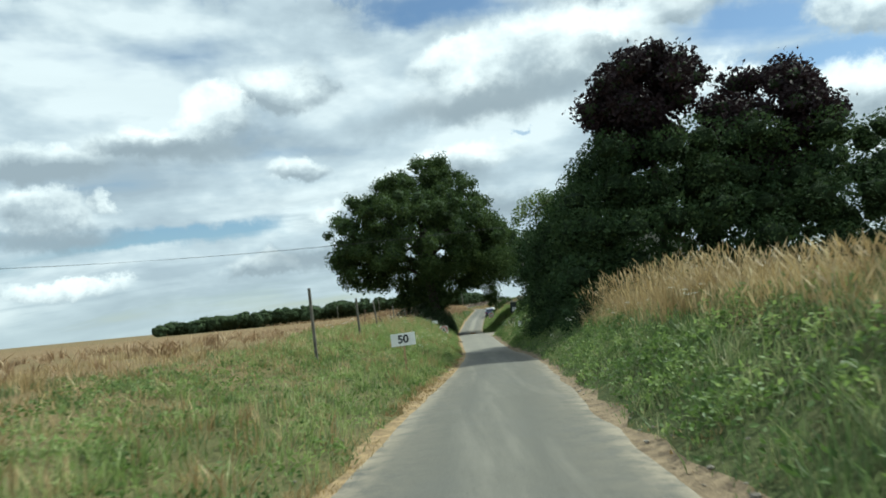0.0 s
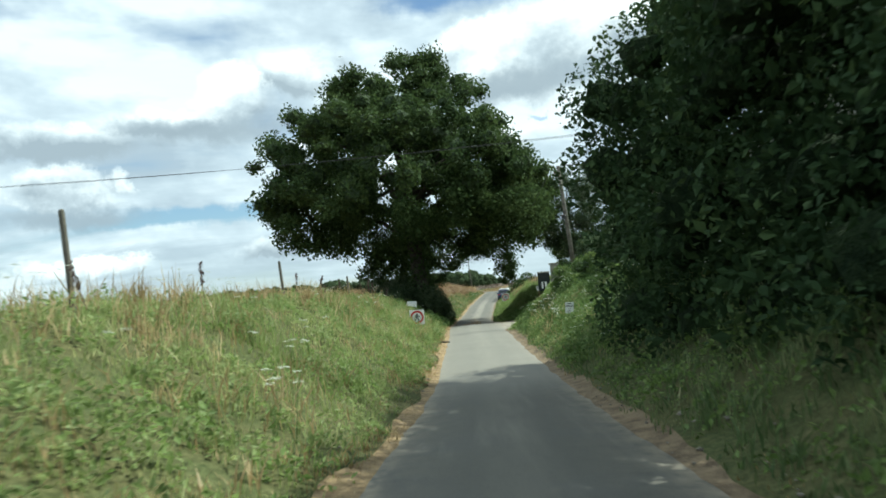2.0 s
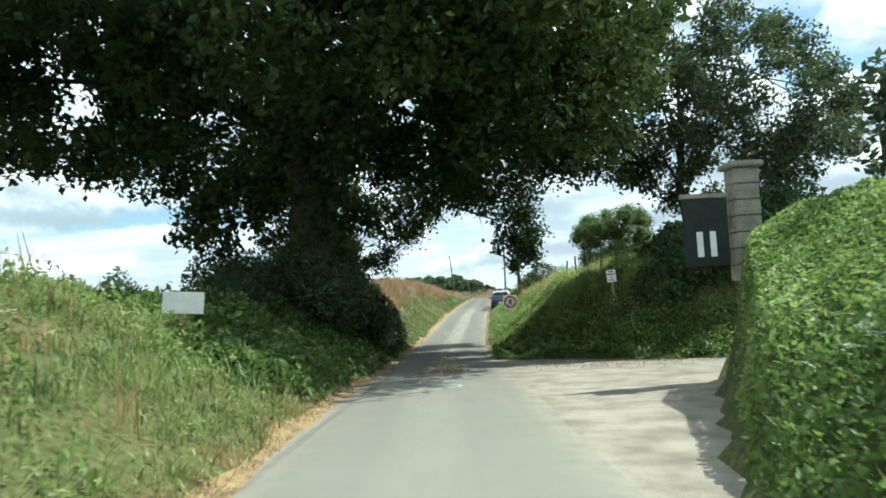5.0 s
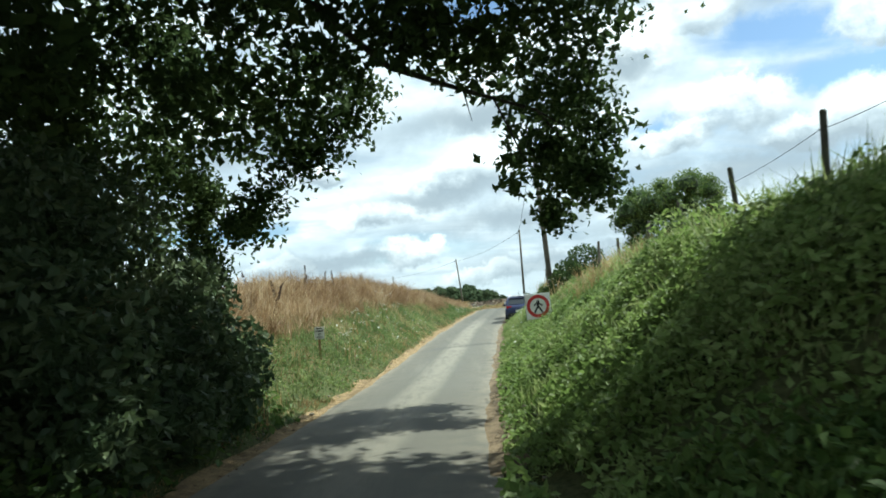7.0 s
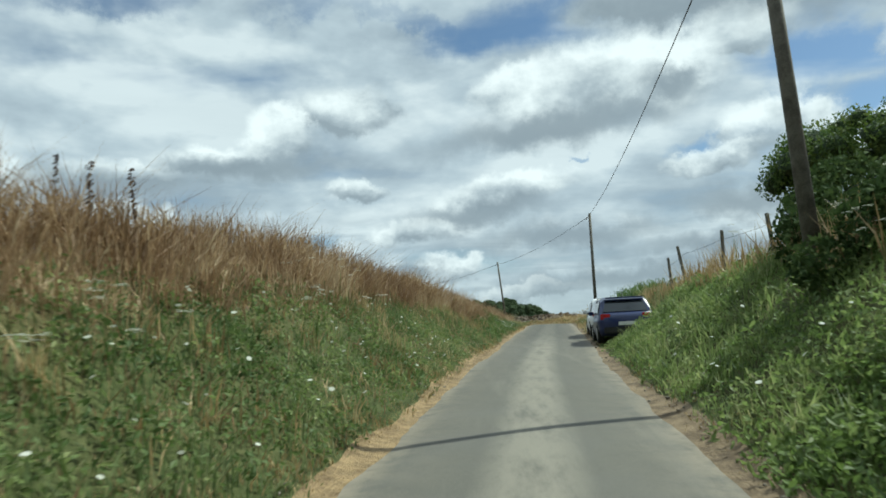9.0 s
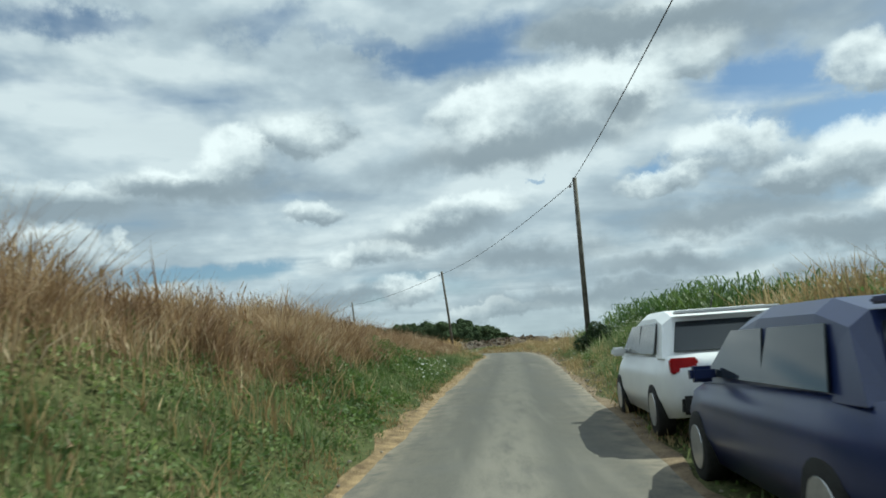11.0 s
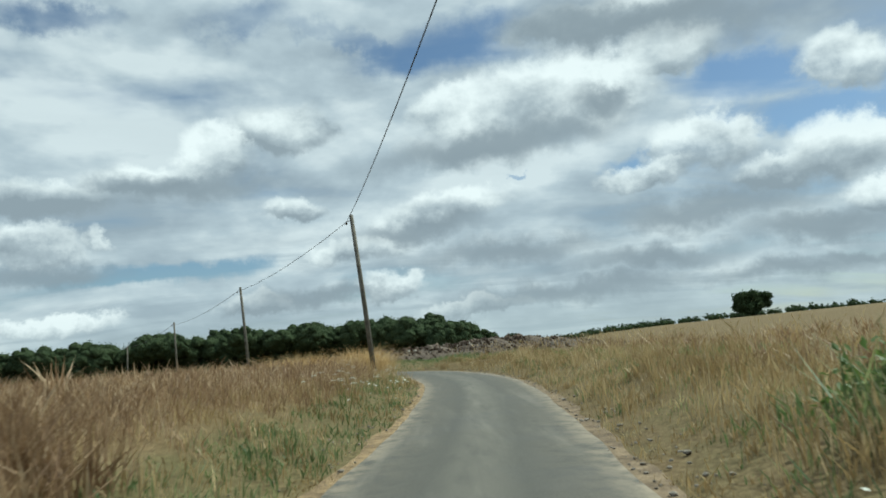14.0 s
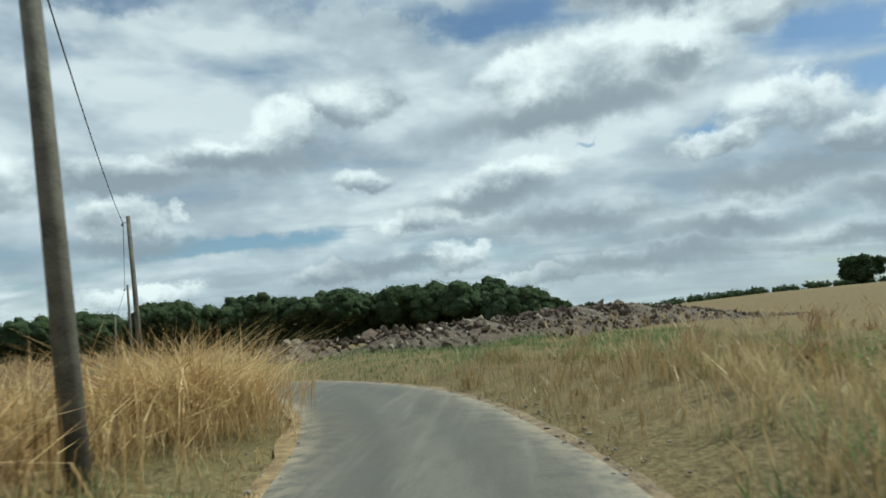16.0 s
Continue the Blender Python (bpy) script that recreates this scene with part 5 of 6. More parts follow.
# ---- grass, crops and flowers ----
def blades(name, x, y, h, w, mat, seed, label, category="grass", bend=0.45, lift=0.0, droop=0.0, sway=1.7):
    """Bent tapering blades on the ground at the given places, one mesh."""
    r = np.random.default_rng(seed)
    n = len(x)
    z = terrain(x, y)[0] - 0.03 + lift
    a = r.uniform(0, math.tau, n)
    side = np.stack([np.cos(a), np.sin(a), 0 * a], 1) * (w * r.uniform(0.6, 1.3, n))[:, None] * 0.5
    b = 2.6 * roll_noise(x * 0.9 + 5, y * 0.9) + 1.2 * roll_noise(x * 2.7, y * 2.5 + 4) + 0.9 + r.normal(size=n) * sway
    b = np.where(r.random(n) < 0.55, r.uniform(0, math.tau, n), b)
    out = np.stack([np.cos(b), np.sin(b), 0 * b], 1) * (h * bend * r.random(n) ** 1.3)[:, None]
    root = np.stack([x, y, z], 1)
    mid = root + out * 0.25 + np.stack([0 * h, 0 * h, h * 0.5], 1)
    tip = root + out + np.stack([0 * h, 0 * h, h * (1 - 0.35 * droop * r.random(n))], 1)
    v = np.stack([root, mid - side, mid + side, tip], 1).reshape(-1, 3)
    i = np.arange(n)[:, None] * 4
    f = np.concatenate([i + [[0, 2, 1]], i + [[1, 2, 3]]], 0)
    return tagged(mesh_object(name, v, f, mat), label, category, kind="stuff")


def seed_heads(name, x, y, h, mat, seed, label, size=0.05, length=0.13):
    """Stalks that end in a feathery head."""
    r = np.random.default_rng(seed)
    n = len(x)
    z = terrain(x, y)[0] - 0.03
    lean = r.normal(size=(n, 2)) * 0.22 + 0.3 * np.stack([roll_noise(x * 0.9 + 5, y * 0.9), roll_noise(x * 1.1, y * 0.8 + 3)], 1)
    root = np.stack([x, y, z], 1)
    top = root + np.stack([lean[:, 0] * h, lean[:, 1] * h, h], 1)
    a = r.uniform(0, math.tau, n)
    s = np.stack([np.cos(a), np.sin(a), 0 * a], 1)
    d = np.stack([lean[:, 0] * 2, lean[:, 1] * 2, np.ones(n)], 1) * (length * r.uniform(0.7, 1.4, n))[:, None]
    v = np.stack([root - s * 0.004, root + s * 0.004, top + s * 0.003, top - s * 0.003, top - s * size * 0.32 + d * 0.35, top + s * size * 0.32 + d * 0.35, top + d], 1).reshape(-1, 3)
    i = np.arange(n)[:, None] * 7
    f = np.concatenate([i + [[0, 1, 2]], i + [[0, 2, 3]], i + [[3, 2, 5]], i + [[3, 5, 4]], i + [[4, 5, 6]]], 0)
    return tagged(mesh_object(name, v, f, mat), label, "grass", kind="stuff")


def along(n, y0, y1, side, e0, e1, seed, power=1.0, tuft=1, spread=0.1):
    """Places beside the lane between two distances from its edge, in tufts."""
    r = np.random.default_rng(seed)
    m = n // tuft
    lo, hi = np.searchsorted(line[:190 * 3, 1], [y0, y1])
    k = r.integers(lo, max(hi, lo + 1), m)
    e = e0 + (e1 - e0) * r.random(m) ** power
    p = line[k] + tang[k] * r.uniform(-0.3, 0.3, m)[:, None] + right[k] * (side * (HALF + e))[:, None]
    p = np.repeat(p, tuft, 0) + r.normal(size=(m * tuft, 2)) * spread
    d = np.abs(nearest(p[:, 0], p[:, 1])[0]) - HALF
    ok = (d > e0 * 0.6 - 0.02) & ~((p[:, 1] > 187.5) & (p[:, 0] > -9) & (p[:, 0] < 15)) & ~((side > 0) & (yard(p[:, 0], p[:, 1]) > 0.25))
    return p[ok, 0], p[ok, 1], np.repeat(e, tuft)[ok]


GREEN = leafy("green_blade", [(0.0, (0.06, 0.1, 0.034)), (0.45, (0.115, 0.165, 0.062)), (0.75, (0.21, 0.24, 0.105)), (1.0, (0.4, 0.36, 0.21))], 0.45)
LUSH = leafy("lush_blade", [(0.0, (0.1, 0.155, 0.036)), (0.45, (0.2, 0.265, 0.085)), (0.8, (0.34, 0.38, 0.16)), (1.0, (0.5, 0.46, 0.24))], 0.5)
STRAW = leafy("straw_blade", [(0.0, (0.17, 0.115, 0.05)), (0.5, (0.33, 0.24, 0.115)), (1.0, (0.52, 0.42, 0.24))], 0.35)
BROWN = leafy("brown_dry_grass", [(0.0, (0.12, 0.066, 0.034)), (0.45, (0.245, 0.158, 0.087)), (0.72, (0.38, 0.272, 0.16)), (1.0, (0.56, 0.46, 0.31))], 0.35)
NETTLE = leafy("nettle_leaf", [(0.0, (0.04, 0.075, 0.018)), (0.5, (0.085, 0.14, 0.035)), (1.0, (0.17, 0.23, 0.07))], 0.4)
BRAMBLE = leafy("bramble_leaf", [(0.0, (0.085, 0.13, 0.034)), (0.5, (0.17, 0.245, 0.068)), (1.0, (0.3, 0.365, 0.14))], 0.5)
WEED = leafy("weed_leaf", [(0.0, (0.055, 0.09, 0.028)), (0.5, (0.11, 0.165, 0.05)), (1.0, (0.2, 0.25, 0.095))], 0.45)
CORN = leafy("corn_leaf", [(0.0, (0.04, 0.085, 0.022)), (0.5, (0.075, 0.13, 0.036)), (1.0, (0.16, 0.22, 0.06))], 0.4)
PETAL = leafy("white_petal", [(0.0, (0.42, 0.44, 0.36)), (1.0, (0.7, 0.7, 0.64))], 0.3)
DOCK = leafy("dock_stalk", [(0.0, (0.035, 0.02, 0.014)), (1.0, (0.09, 0.05, 0.035))], 0.1)


def hh(n, lo, hi, seed):
    return np.random.default_rng(seed).uniform(lo, hi, n)


def cover(name, mat, label, specs, seed, bend=0.85):
    """One sheet of blades from several stretches: n, y0, y1, side, e0, e1, power, h0, h1, w."""
    X, Y, H, W = [], [], [], []
    for k, (n, y0, y1, side, e0, e1, power, h0, h1, w) in enumerate(specs):
        x, y, e = along(int(n * 0.59), y0, y1, side, e0, e1, seed * 50 + k, power, 12, 0.12)
        lump = 0.4 + 0.85 * np.clip(0.5 + roll_noise(x * 0.8, y * 0.7 + seed) + 0.6 * roll_noise(x * 2.3, y * 2.1), 0, 1.25)
        lump = np.minimum(lump * (0.55 + 0.85 * np.clip(0.5 + 1.1 * roll_noise(x * 4.3 + 2, y * 3.9 + seed), 0, 1)), 1.2)
        X.append(x), Y.append(y)
        H.append(hh(len(x), h0, h1, seed + k) * lump * np.clip(0.35 + e / 0.9, 0.35, 1)), W.append(np.full(len(x), w * 1.36))
    return blades(name, *(np.concatenate(q) for q in (X, Y, H, W)), mat, seed, label, bend=bend)


L, R = -1, 1
cover("verge_grass", GREEN, "uneven green grass on the banks of the lane", [
    (26000, -6, 26, L, 0.15, 9, 1.0, 0.1, 0.32, 0.014), (10000, 60, 90, L, 0.2, 4, 0.9, 0.15, 0.4, 0.018), (30000, 88, 132, L, 0.15, 2.4, 0.9, 0.1, 0.3, 0.012),
    (12000, 128, 176, L, 0.3, 1.8, 1.0, 0.12, 0.32, 0.016), (9000, 135, 153, R, 1.6, 4.2, 1.0, 0.4, 0.85, 0.022), (40000, -6, 28, R, 0.15, 3.6, 0.9, 0.12, 0.4, 0.013), (14000, 26, 50, R, 0.2, 3.0, 0.8, 0.2, 0.5, 0.018),
    (18000, 92, 132, R, 0.25, 2.7, 0.9, 0.1, 0.3, 0.014), (22000, 121, 150, R, 0.5, 4.0, 0.9, 0.2, 0.5, 0.014), (4500, 150, 176, R, 0.5, 4.0, 1.0, 0.12, 0.35, 0.014), (6000, 166, 186, R, 2.5, 9.0, 1.0, 0.15, 0.4, 0.016)], 101)
cover("lush_grass", LUSH, "tall bright grass on the banks of the lane", [
    (40000, 24, 72, L, 0.2, 6.5, 0.9, 0.18, 0.5, 0.012), (13000, 46, 67, R, 0.2, 4.2, 0.9, 0.15, 0.4, 0.013), (24000, 84, 118, R, 0.3, 2.8, 1.0, 0.12, 0.36, 0.013), (9000, 83, 102, R, 2.8, 6.0, 1.0, 0.35, 0.8, 0.016),
    (24000, 24, 72, L, 0.15, 5, 0.9, 0.06, 0.18, 0.02), (10000, 88, 130, R, 0.15, 2.6, 0.9, 0.06, 0.16, 0.02),
    (7000, 4, 28, L, 0.3, 5, 1.0, 0.2, 0.45, 0.014)], 102)
cover("straw_grass", STRAW, "dry straw-coloured grass along the lane", [
    (24000, -6, 190, L, -0.08, 0.45, 0.8, 0.05, 0.17, 0.014), (18000, -6, 190, R, -0.05, 0.45, 0.8, 0.05, 0.16, 0.015), (17000, -6, 28, L, 0.6, 14, 0.9, 0.2, 0.5, 0.016),
    (9000, 20, 70, L, 0.5, 6, 0.9, 0.3, 0.7, 0.014), (4000, 90, 130, L, 0.4, 2.6, 0.9, 0.2, 0.5, 0.014), (14000, 84, 132, L, 0.04, 0.5, 1.0, 0.06, 0.2, 0.012), (7000, 132, 186, L, 0.04, 0.45, 1.0, 0.06, 0.2, 0.012), (2200, 44, 66, R, 0.5, 4, 0.9, 0.3, 0.6, 0.012),
    (12000, -6, 15, R, 2.2, 5.0, 0.9, 0.3, 0.62, 0.013), (11000, 14, 28, R, 1.9, 5.0, 1.0, 0.35, 0.9, 0.013), (7000, 40, 72, L, 3.5, 9, 0.8, 0.4, 0.8, 0.016), (17000, 96, 130, R, 2.2, 6, 0.8, 0.4, 0.85, 0.016),
    (26000, 146, 190, R, 0.3, 4.5, 0.9, 0.2, 0.55, 0.015), (7000, 124, 148, R, 0.2, 2.2, 1.2, 0.15, 0.4, 0.013), (30000, 0, 75, L, -0.12, 0.4, 1.0, 0.07, 0.22, 0.012), (20000, 150, 190, R, 1.5, 12, 1.1, 0.3, 0.65, 0.015), (12000, 150, 190, L, 0.4, 3.2, 1.0, 0.2, 0.5, 0.015)], 103, 0.8)
cover("brown_grass", BROWN, "tall brown dry grass at the edge of the field", [
    (66000, 90, 142, L, 1.95, 4.6, 1.0, 0.5, 0.95, 0.0125), (9000, 90, 128, L, 0.4, 2.4, 0.8, 0.1, 0.28, 0.01), (34000, 124, 152, L, 1.5, 2.6, 0.9, 0.4, 0.75, 0.012), (14000, 90, 150, L, 5, 16, 1.2, 0.7, 1.0, 0.035), (38000, 138, 192, L, 1.5, 6, 0.8, 0.35, 0.72, 0.012), (14000, 140, 192, L, 5, 26, 1.3, 0.6, 0.9, 0.04),
    (16000, 152, 200, R, 4, 26, 1.2, 0.5, 0.8, 0.035), (8000, -6, 60, L, 9, 28, 1.2, 0.4, 0.7, 0.04)], 104, 1.15)
sx, sy, se = along(11000, 90, 190, L, 2.2, 5.5, 201, 0.9)
seed_heads("seed_grass", sx, sy, hh(len(sx), 0.28, 0.62, 1), BROWN, 202, "feathery brown seed heads over the dry grass", 0.035, 0.11)
sx, sy, se = along(2200, -4, 27, R, 2.0, 4.6, 203, 0.9)
seed_heads("seed_grass", sx, sy, hh(len(sx), 0.5, 1.0, 2) * np.interp(sy, [6, 13, 17, 24], [0.45, 0.75, 1.25, 1.35]), STRAW, 204, "pale feathery seed heads on the bank", 0.06, 0.2)
sx, sy, se = along(2600, 150, 196, R, 1.0, 9, 205, 0.9)
seed_heads("seed_grass", sx, sy, hh(len(sx), 0.5, 0.9, 3), STRAW, 206, "pale feathery seed heads on the bank")

# low grass between the bend and the heap
hx, hy = np.random.default_rng(209).uniform(-10, 15, 15000), np.random.default_rng(210).uniform(186, 200, 15000)
hd = np.abs(nearest(hx, hy)[0]) - HALF
hx, hy = hx[hd > 0.2], hy[hd > 0.2]
blades("verge_grass", hx, hy, hh(len(hx), 0.1, 0.3, 211) * (0.6 + 0.8 * np.clip(0.5 + roll_noise(hx, hy), 0, 1)), np.full(len(hx), 0.022), GREEN, 212, "low green and straw grass at the foot of the heap", bend=0.9)

# straw clump round the pole at the bend
tr2 = np.random.default_rng(207)
cx = np.r_[tr2.normal(3.3, 0.45, 2200), tr2.normal(1.6, 1.1, 4200)]
cy = np.r_[tr2.normal(179.0, 1.1, 2200), tr2.normal(175.2, 1.6, 4200)]
GOLD = leafy("golden_straw", [(0.0, (0.22, 0.13, 0.055)), (0.5, (0.42, 0.28, 0.12)), (1.0, (0.62, 0.48, 0.26))], 0.35)
blades("straw_clump", cx, cy, np.r_[tr2.uniform(1.0, 1.8, 2200), tr2.uniform(0.6, 1.25, 4200)], np.full(6400, 0.02), GOLD, 208, "tall golden straw round the foot of a pole", bend=1.5, sway=3.0, droop=1.6)


def leaves_on_ground(name, mat, label, specs, seed):
    """Broad leaves standing in the grass: n, y0, y1, side, e0, e1, height, size."""
    P, S = [], []
    q = np.random.default_rng(seed)
    for k, (n, y0, y1, side, e0, e1, top, size) in enumerate(specs):
        x, y, e = along(int(n * 0.61), y0, y1, side, e0, e1, seed * 30 + k, 0.9, 12, 0.16)
        lump = np.clip(0.55 + 0.8 * roll_noise(x * 1.1 + 3, y * 1.1) + 0.5 * roll_noise(x * 2.9, y * 2.7 + 2), 0.03, 1.25)
        z = terrain(x, y)[0] + top * lump * q.random(len(x)) ** 0.6 * np.clip(0.3 + e, 0.3, 1)
        P.append(np.stack([x, y, z], 1)), S.append(np.full(len(x), size * 1.24))
    ob = leaf_mesh(name, np.concatenate(P), np.concatenate(S), mat, None, seed, 0.9)
    return tagged(ob, label, "weeds", kind="stuff")


leaves_on_ground("bramble", BRAMBLE, "thick green brambles covering the steep bank", [(62000, 83, 95, R, 0.15, 4.6, 0.5, 0.047), (28000, 95, 104, R, 0.15, 2.7, 0.42, 0.042), (18000, 82, 94, R, 3.2, 8, 0.85, 0.055)], 301)
leaves_on_ground("nettle", NETTLE, "patches of nettles and broad-leaved weeds", [(20000, 72, 92, L, 0.2, 3.6, 0.65, 0.08), (42000, 46, 67, R, 0.3, 4.6, 0.6, 0.045), (12000, -4, 26, L, 0.4, 6, 0.3, 0.04), (18000, -4, 27, R, 0.3, 3.2, 0.4, 0.045), (15000, 125, 139, L, 0.4, 1.9, 0.45, 0.042), (12000, 121, 142, R, 0.7, 4, 0.4, 0.045), (16000, 133, 153, R, 1.8, 4.2, 0.85, 0.06)], 302)
leaves_on_ground("clover", WEED, "mixed low weeds and clover on the sunny bank", [(32000, 88, 126, L, 0.3, 2.4, 0.28, 0.036)], 304)
leaves_on_ground("nettle", BRAMBLE, "patches of nettles and broad-leaved weeds", [(18000, 98, 126, R, 0.3, 2.5, 0.28, 0.04), (9000, 26, 76, L, 0.3, 5.5, 0.3, 0.046), (9000, 27, 48, R, 0.4, 3.0, 0.5, 0.05)], 303)

def mounds(name, mat, label, specs, seed):
    """Leafy tussocks with gaps between them: how many, y0, y1, side, e0, e1, radius, height, leaves each, leaf size."""
    q = np.random.default_rng(seed)
    P, S = [], []
    for k, (n, y0, y1, side, e0, e1, rad, top, each, size) in enumerate(specs):
        x, y, e = along(n, y0, y1, side, e0, e1, seed * 40 + k)
        r0, t0 = rad * q.uniform(0.55, 1.35, len(x)), top * q.uniform(0.5, 1.3, len(x)) * np.clip(0.4 + e, 0.4, 1)
        x, y, r0, t0 = (np.repeat(v, each) for v in (x, y, r0, t0))
        a, d = q.uniform(0, math.tau, len(x)), q.random(len(x)) ** 0.5
        px, py = x + r0 * d * np.cos(a), y + r0 * d * np.sin(a)
        pz = terrain(px, py)[0] + t0 * (1 - 0.85 * d * d) * q.random(len(x)) ** 0.35
        P.append(np.stack([px, py, pz], 1)), S.append(np.full(len(px), size))
    return tagged(leaf_mesh(name, np.concatenate(P), np.concatenate(S), mat, None, seed, 0.9, 1.9), label, "weeds", kind="stuff")


PALEWEED = leafy("pale_weed_leaf", [(0.0, (0.1, 0.145, 0.045)), (0.5, (0.19, 0.25, 0.085)), (1.0, (0.34, 0.37, 0.16))], 0.5)
mounds("tussock", BRAMBLE, "leafy green tussocks with dark gaps on the sunny bank", [(260, 22, 76, L, 0.3, 6.0, 0.34, 0.42, 60, 0.05), (140, -4, 24, L, 0.4, 7.0, 0.32, 0.3, 50, 0.045), (150, -4, 27, R, 0.3, 3.0, 0.32, 0.4, 60, 0.05), (90, 46, 67, R, 0.3, 4.2, 0.36, 0.5, 70, 0.045)], 321)
mounds("tussock", PALEWEED, "pale green tussocks of broad-leaved weeds", [(440, 20, 76, L, 0.4, 6.0, 0.32, 0.4, 56, 0.05), (100, -4, 22, L, 0.4, 7.0, 0.3, 0.28, 50, 0.045), (150, 88, 128, L, 0.4, 2.2, 0.3, 0.3, 50, 0.04), (150, 84, 118, R, 0.3, 3.0, 0.32, 0.36, 50, 0.05), (60, 165, 184, R, 2.5, 8.0, 0.4, 0.32, 50, 0.045)], 322)

# brambles on the bank that faces the yard
q = np.random.default_rng(305)
bx, by = q.uniform(4.6, 15, 38000), q.uniform(79.5, 89, 38000)
bz, be, _ = terrain(bx, by)
ok = (bz > np.interp(by, fine_y, fine_z) + 0.02) & (be > 0.2)
bx, by, bz = bx[ok], by[ok], bz[ok]
bz = bz + 0.3 * np.clip(0.5 + roll_noise(bx * 1.5, by * 1.5), 0.1, 1.1) * q.random(len(bx)) ** 0.6
tagged(leaf_mesh("bramble", np.stack([bx, by, bz], 1), 0.068, BRAMBLE, None, 306, 0.7), "thick green brambles covering the steep bank", "weeds", kind="stuff")

# rough grass and brambles on the bank end beside the gateway
bx, by = q.uniform(3.9, 10, 50000), q.uniform(64.5, 75.5, 50000)
bz, be, _ = terrain(bx, by)
ok = (bz > np.interp(by, fine_y, fine_z) + 0.06) & (be > 0.2)
bx, by, bz = bx[ok], by[ok], bz[ok]
bz = bz + 0.3 * np.clip(0.5 + roll_noise(bx * 1.5, by * 1.5), 0.1, 1.1) * q.random(len(bx)) ** 0.6
tagged(leaf_mesh("bramble", np.stack([bx, by, bz], 1), 0.055, BRAMBLE, None, 307, 0.7), "brambles and weeds on the bank beside the gateway", "weeds", kind="stuff")

# weeds hanging over the edge of the apron, and dead leaves blown against it
q = np.random.default_rng(308)
bx = q.uniform(3.95, 15, 15000)
by = 83.2 - 3.5 * np.clip((bx - 4.5) / 4.0, 0, 1) + q.uniform(-0.3, 1.9, 15000) + 0.25 * np.sin(bx * 2.3) + 0.15 * np.sin(bx * 5.1)
bz = np.maximum(terrain(bx, by)[0], np.interp(by, fine_y, fine_z)) + 0.4 * q.random(15000) ** 1.2 * np.clip(0.6 + 0.5 * np.sin(bx * 3.7), 0.15, 1)
tagged(leaf_mesh("nettle", np.stack([bx, by, bz], 1), 0.075, NETTLE, None, 309, 0.6), "nettles and ivy hanging over the edge of the apron", "weeds", kind="stuff")
LITTER = leafy("dead_leaf", [(0.0, (0.045, 0.026, 0.016)), (0.5, (0.1, 0.062, 0.038)), (1.0, (0.2, 0.14, 0.085))], 0.1, 0.9, 0.1)
# the 500 leaves round (6.4, 78.4) darken the apron in place of oak shade
bx = np.r_[q.uniform(3.9, 14, 1500), q.normal(6.4, 1.2, 500), q.uniform(0.2, 1.1, 500)]
by = np.r_[82.7 - 3.5 * np.clip((bx[:1500] - 4.5) / 4.0, 0, 1) - np.abs(q.normal(size=1500)) * 0.45, q.normal(78.4, 0.6, 500), q.uniform(74, 92, 500)]
bz = np.interp(by, fine_y, fine_z) + 0.012 + 0.02 * q.random(len(bx))
tagged(leaf_mesh("litter_and_shade", np.stack([bx, by, bz], 1), 0.042, LITTER, None, 310, 5.0, 1.1), "brown dead leaves on the apron and lane, one patch in place of oak shade", "leaves", kind="stuff")

# cow parsley
pv, pf, sv, sf = [], [], [], []
pr = np.random.default_rng(311)
for n, y0, y1, side, e0, e1 in ((46, 26, 70, L, 0.8, 5), (80, 44, 67, R, 0.8, 4.2), (10, 10, 28, R, 0.6, 3), (12, 98, 114, L, 0.8, 2.4), (16, 104, 116, R, 1.6, 3.0), (10, 130, 138, R, 1.5, 3.0), (8, 156, 168, L, 0.6, 1.8)):
    for x, y, e in zip(*along(n, y0, y1, side, e0, e1, int(y0 * 7 + side + 300))):
        z, h = g(x, y), pr.uniform(0.55, 1.0)
        top = np.array([x + pr.normal() * 0.08, y + pr.normal() * 0.08, z + h])
        for k in range(int(pr.integers(2, 5))):
            c = top + [pr.normal() * 0.12, pr.normal() * 0.12, pr.uniform(-0.12, 0.06)]
            base = len(sv) * 3
            sv.append(np.array([[x - 0.006, y, z], [x + 0.006, y, z], c - [0, 0, 0.02]]))
            sf.append([base, base + 1, base + 2])
            for j in range(14):
                ang, rad = pr.uniform(0, 6.3), 0.06 * math.sqrt(pr.random())
                q = c + [rad * math.cos(ang), rad * math.sin(ang), -rad * rad * 3 + pr.normal() * 0.006]
                s = pr.uniform(0.009, 0.016)
                base = len(pv) * 4
                pv.append(q + np.array([[-s, -s, 0], [s, -s, 0.004], [s, s, 0], [-s, s, 0.004]]))
                pf.append([base, base + 1, base + 2, base + 3])
cp = tagged(mesh_object("cow_parsley", np.vstack(pv), np.array(pf), PETAL), "white umbels of cow parsley standing in the grass", "flowers", kind="stuff")
mesh_object("stem", np.vstack(sv), np.array(sf), NETTLE, cp)

# small white flowers in the verge
fv = []
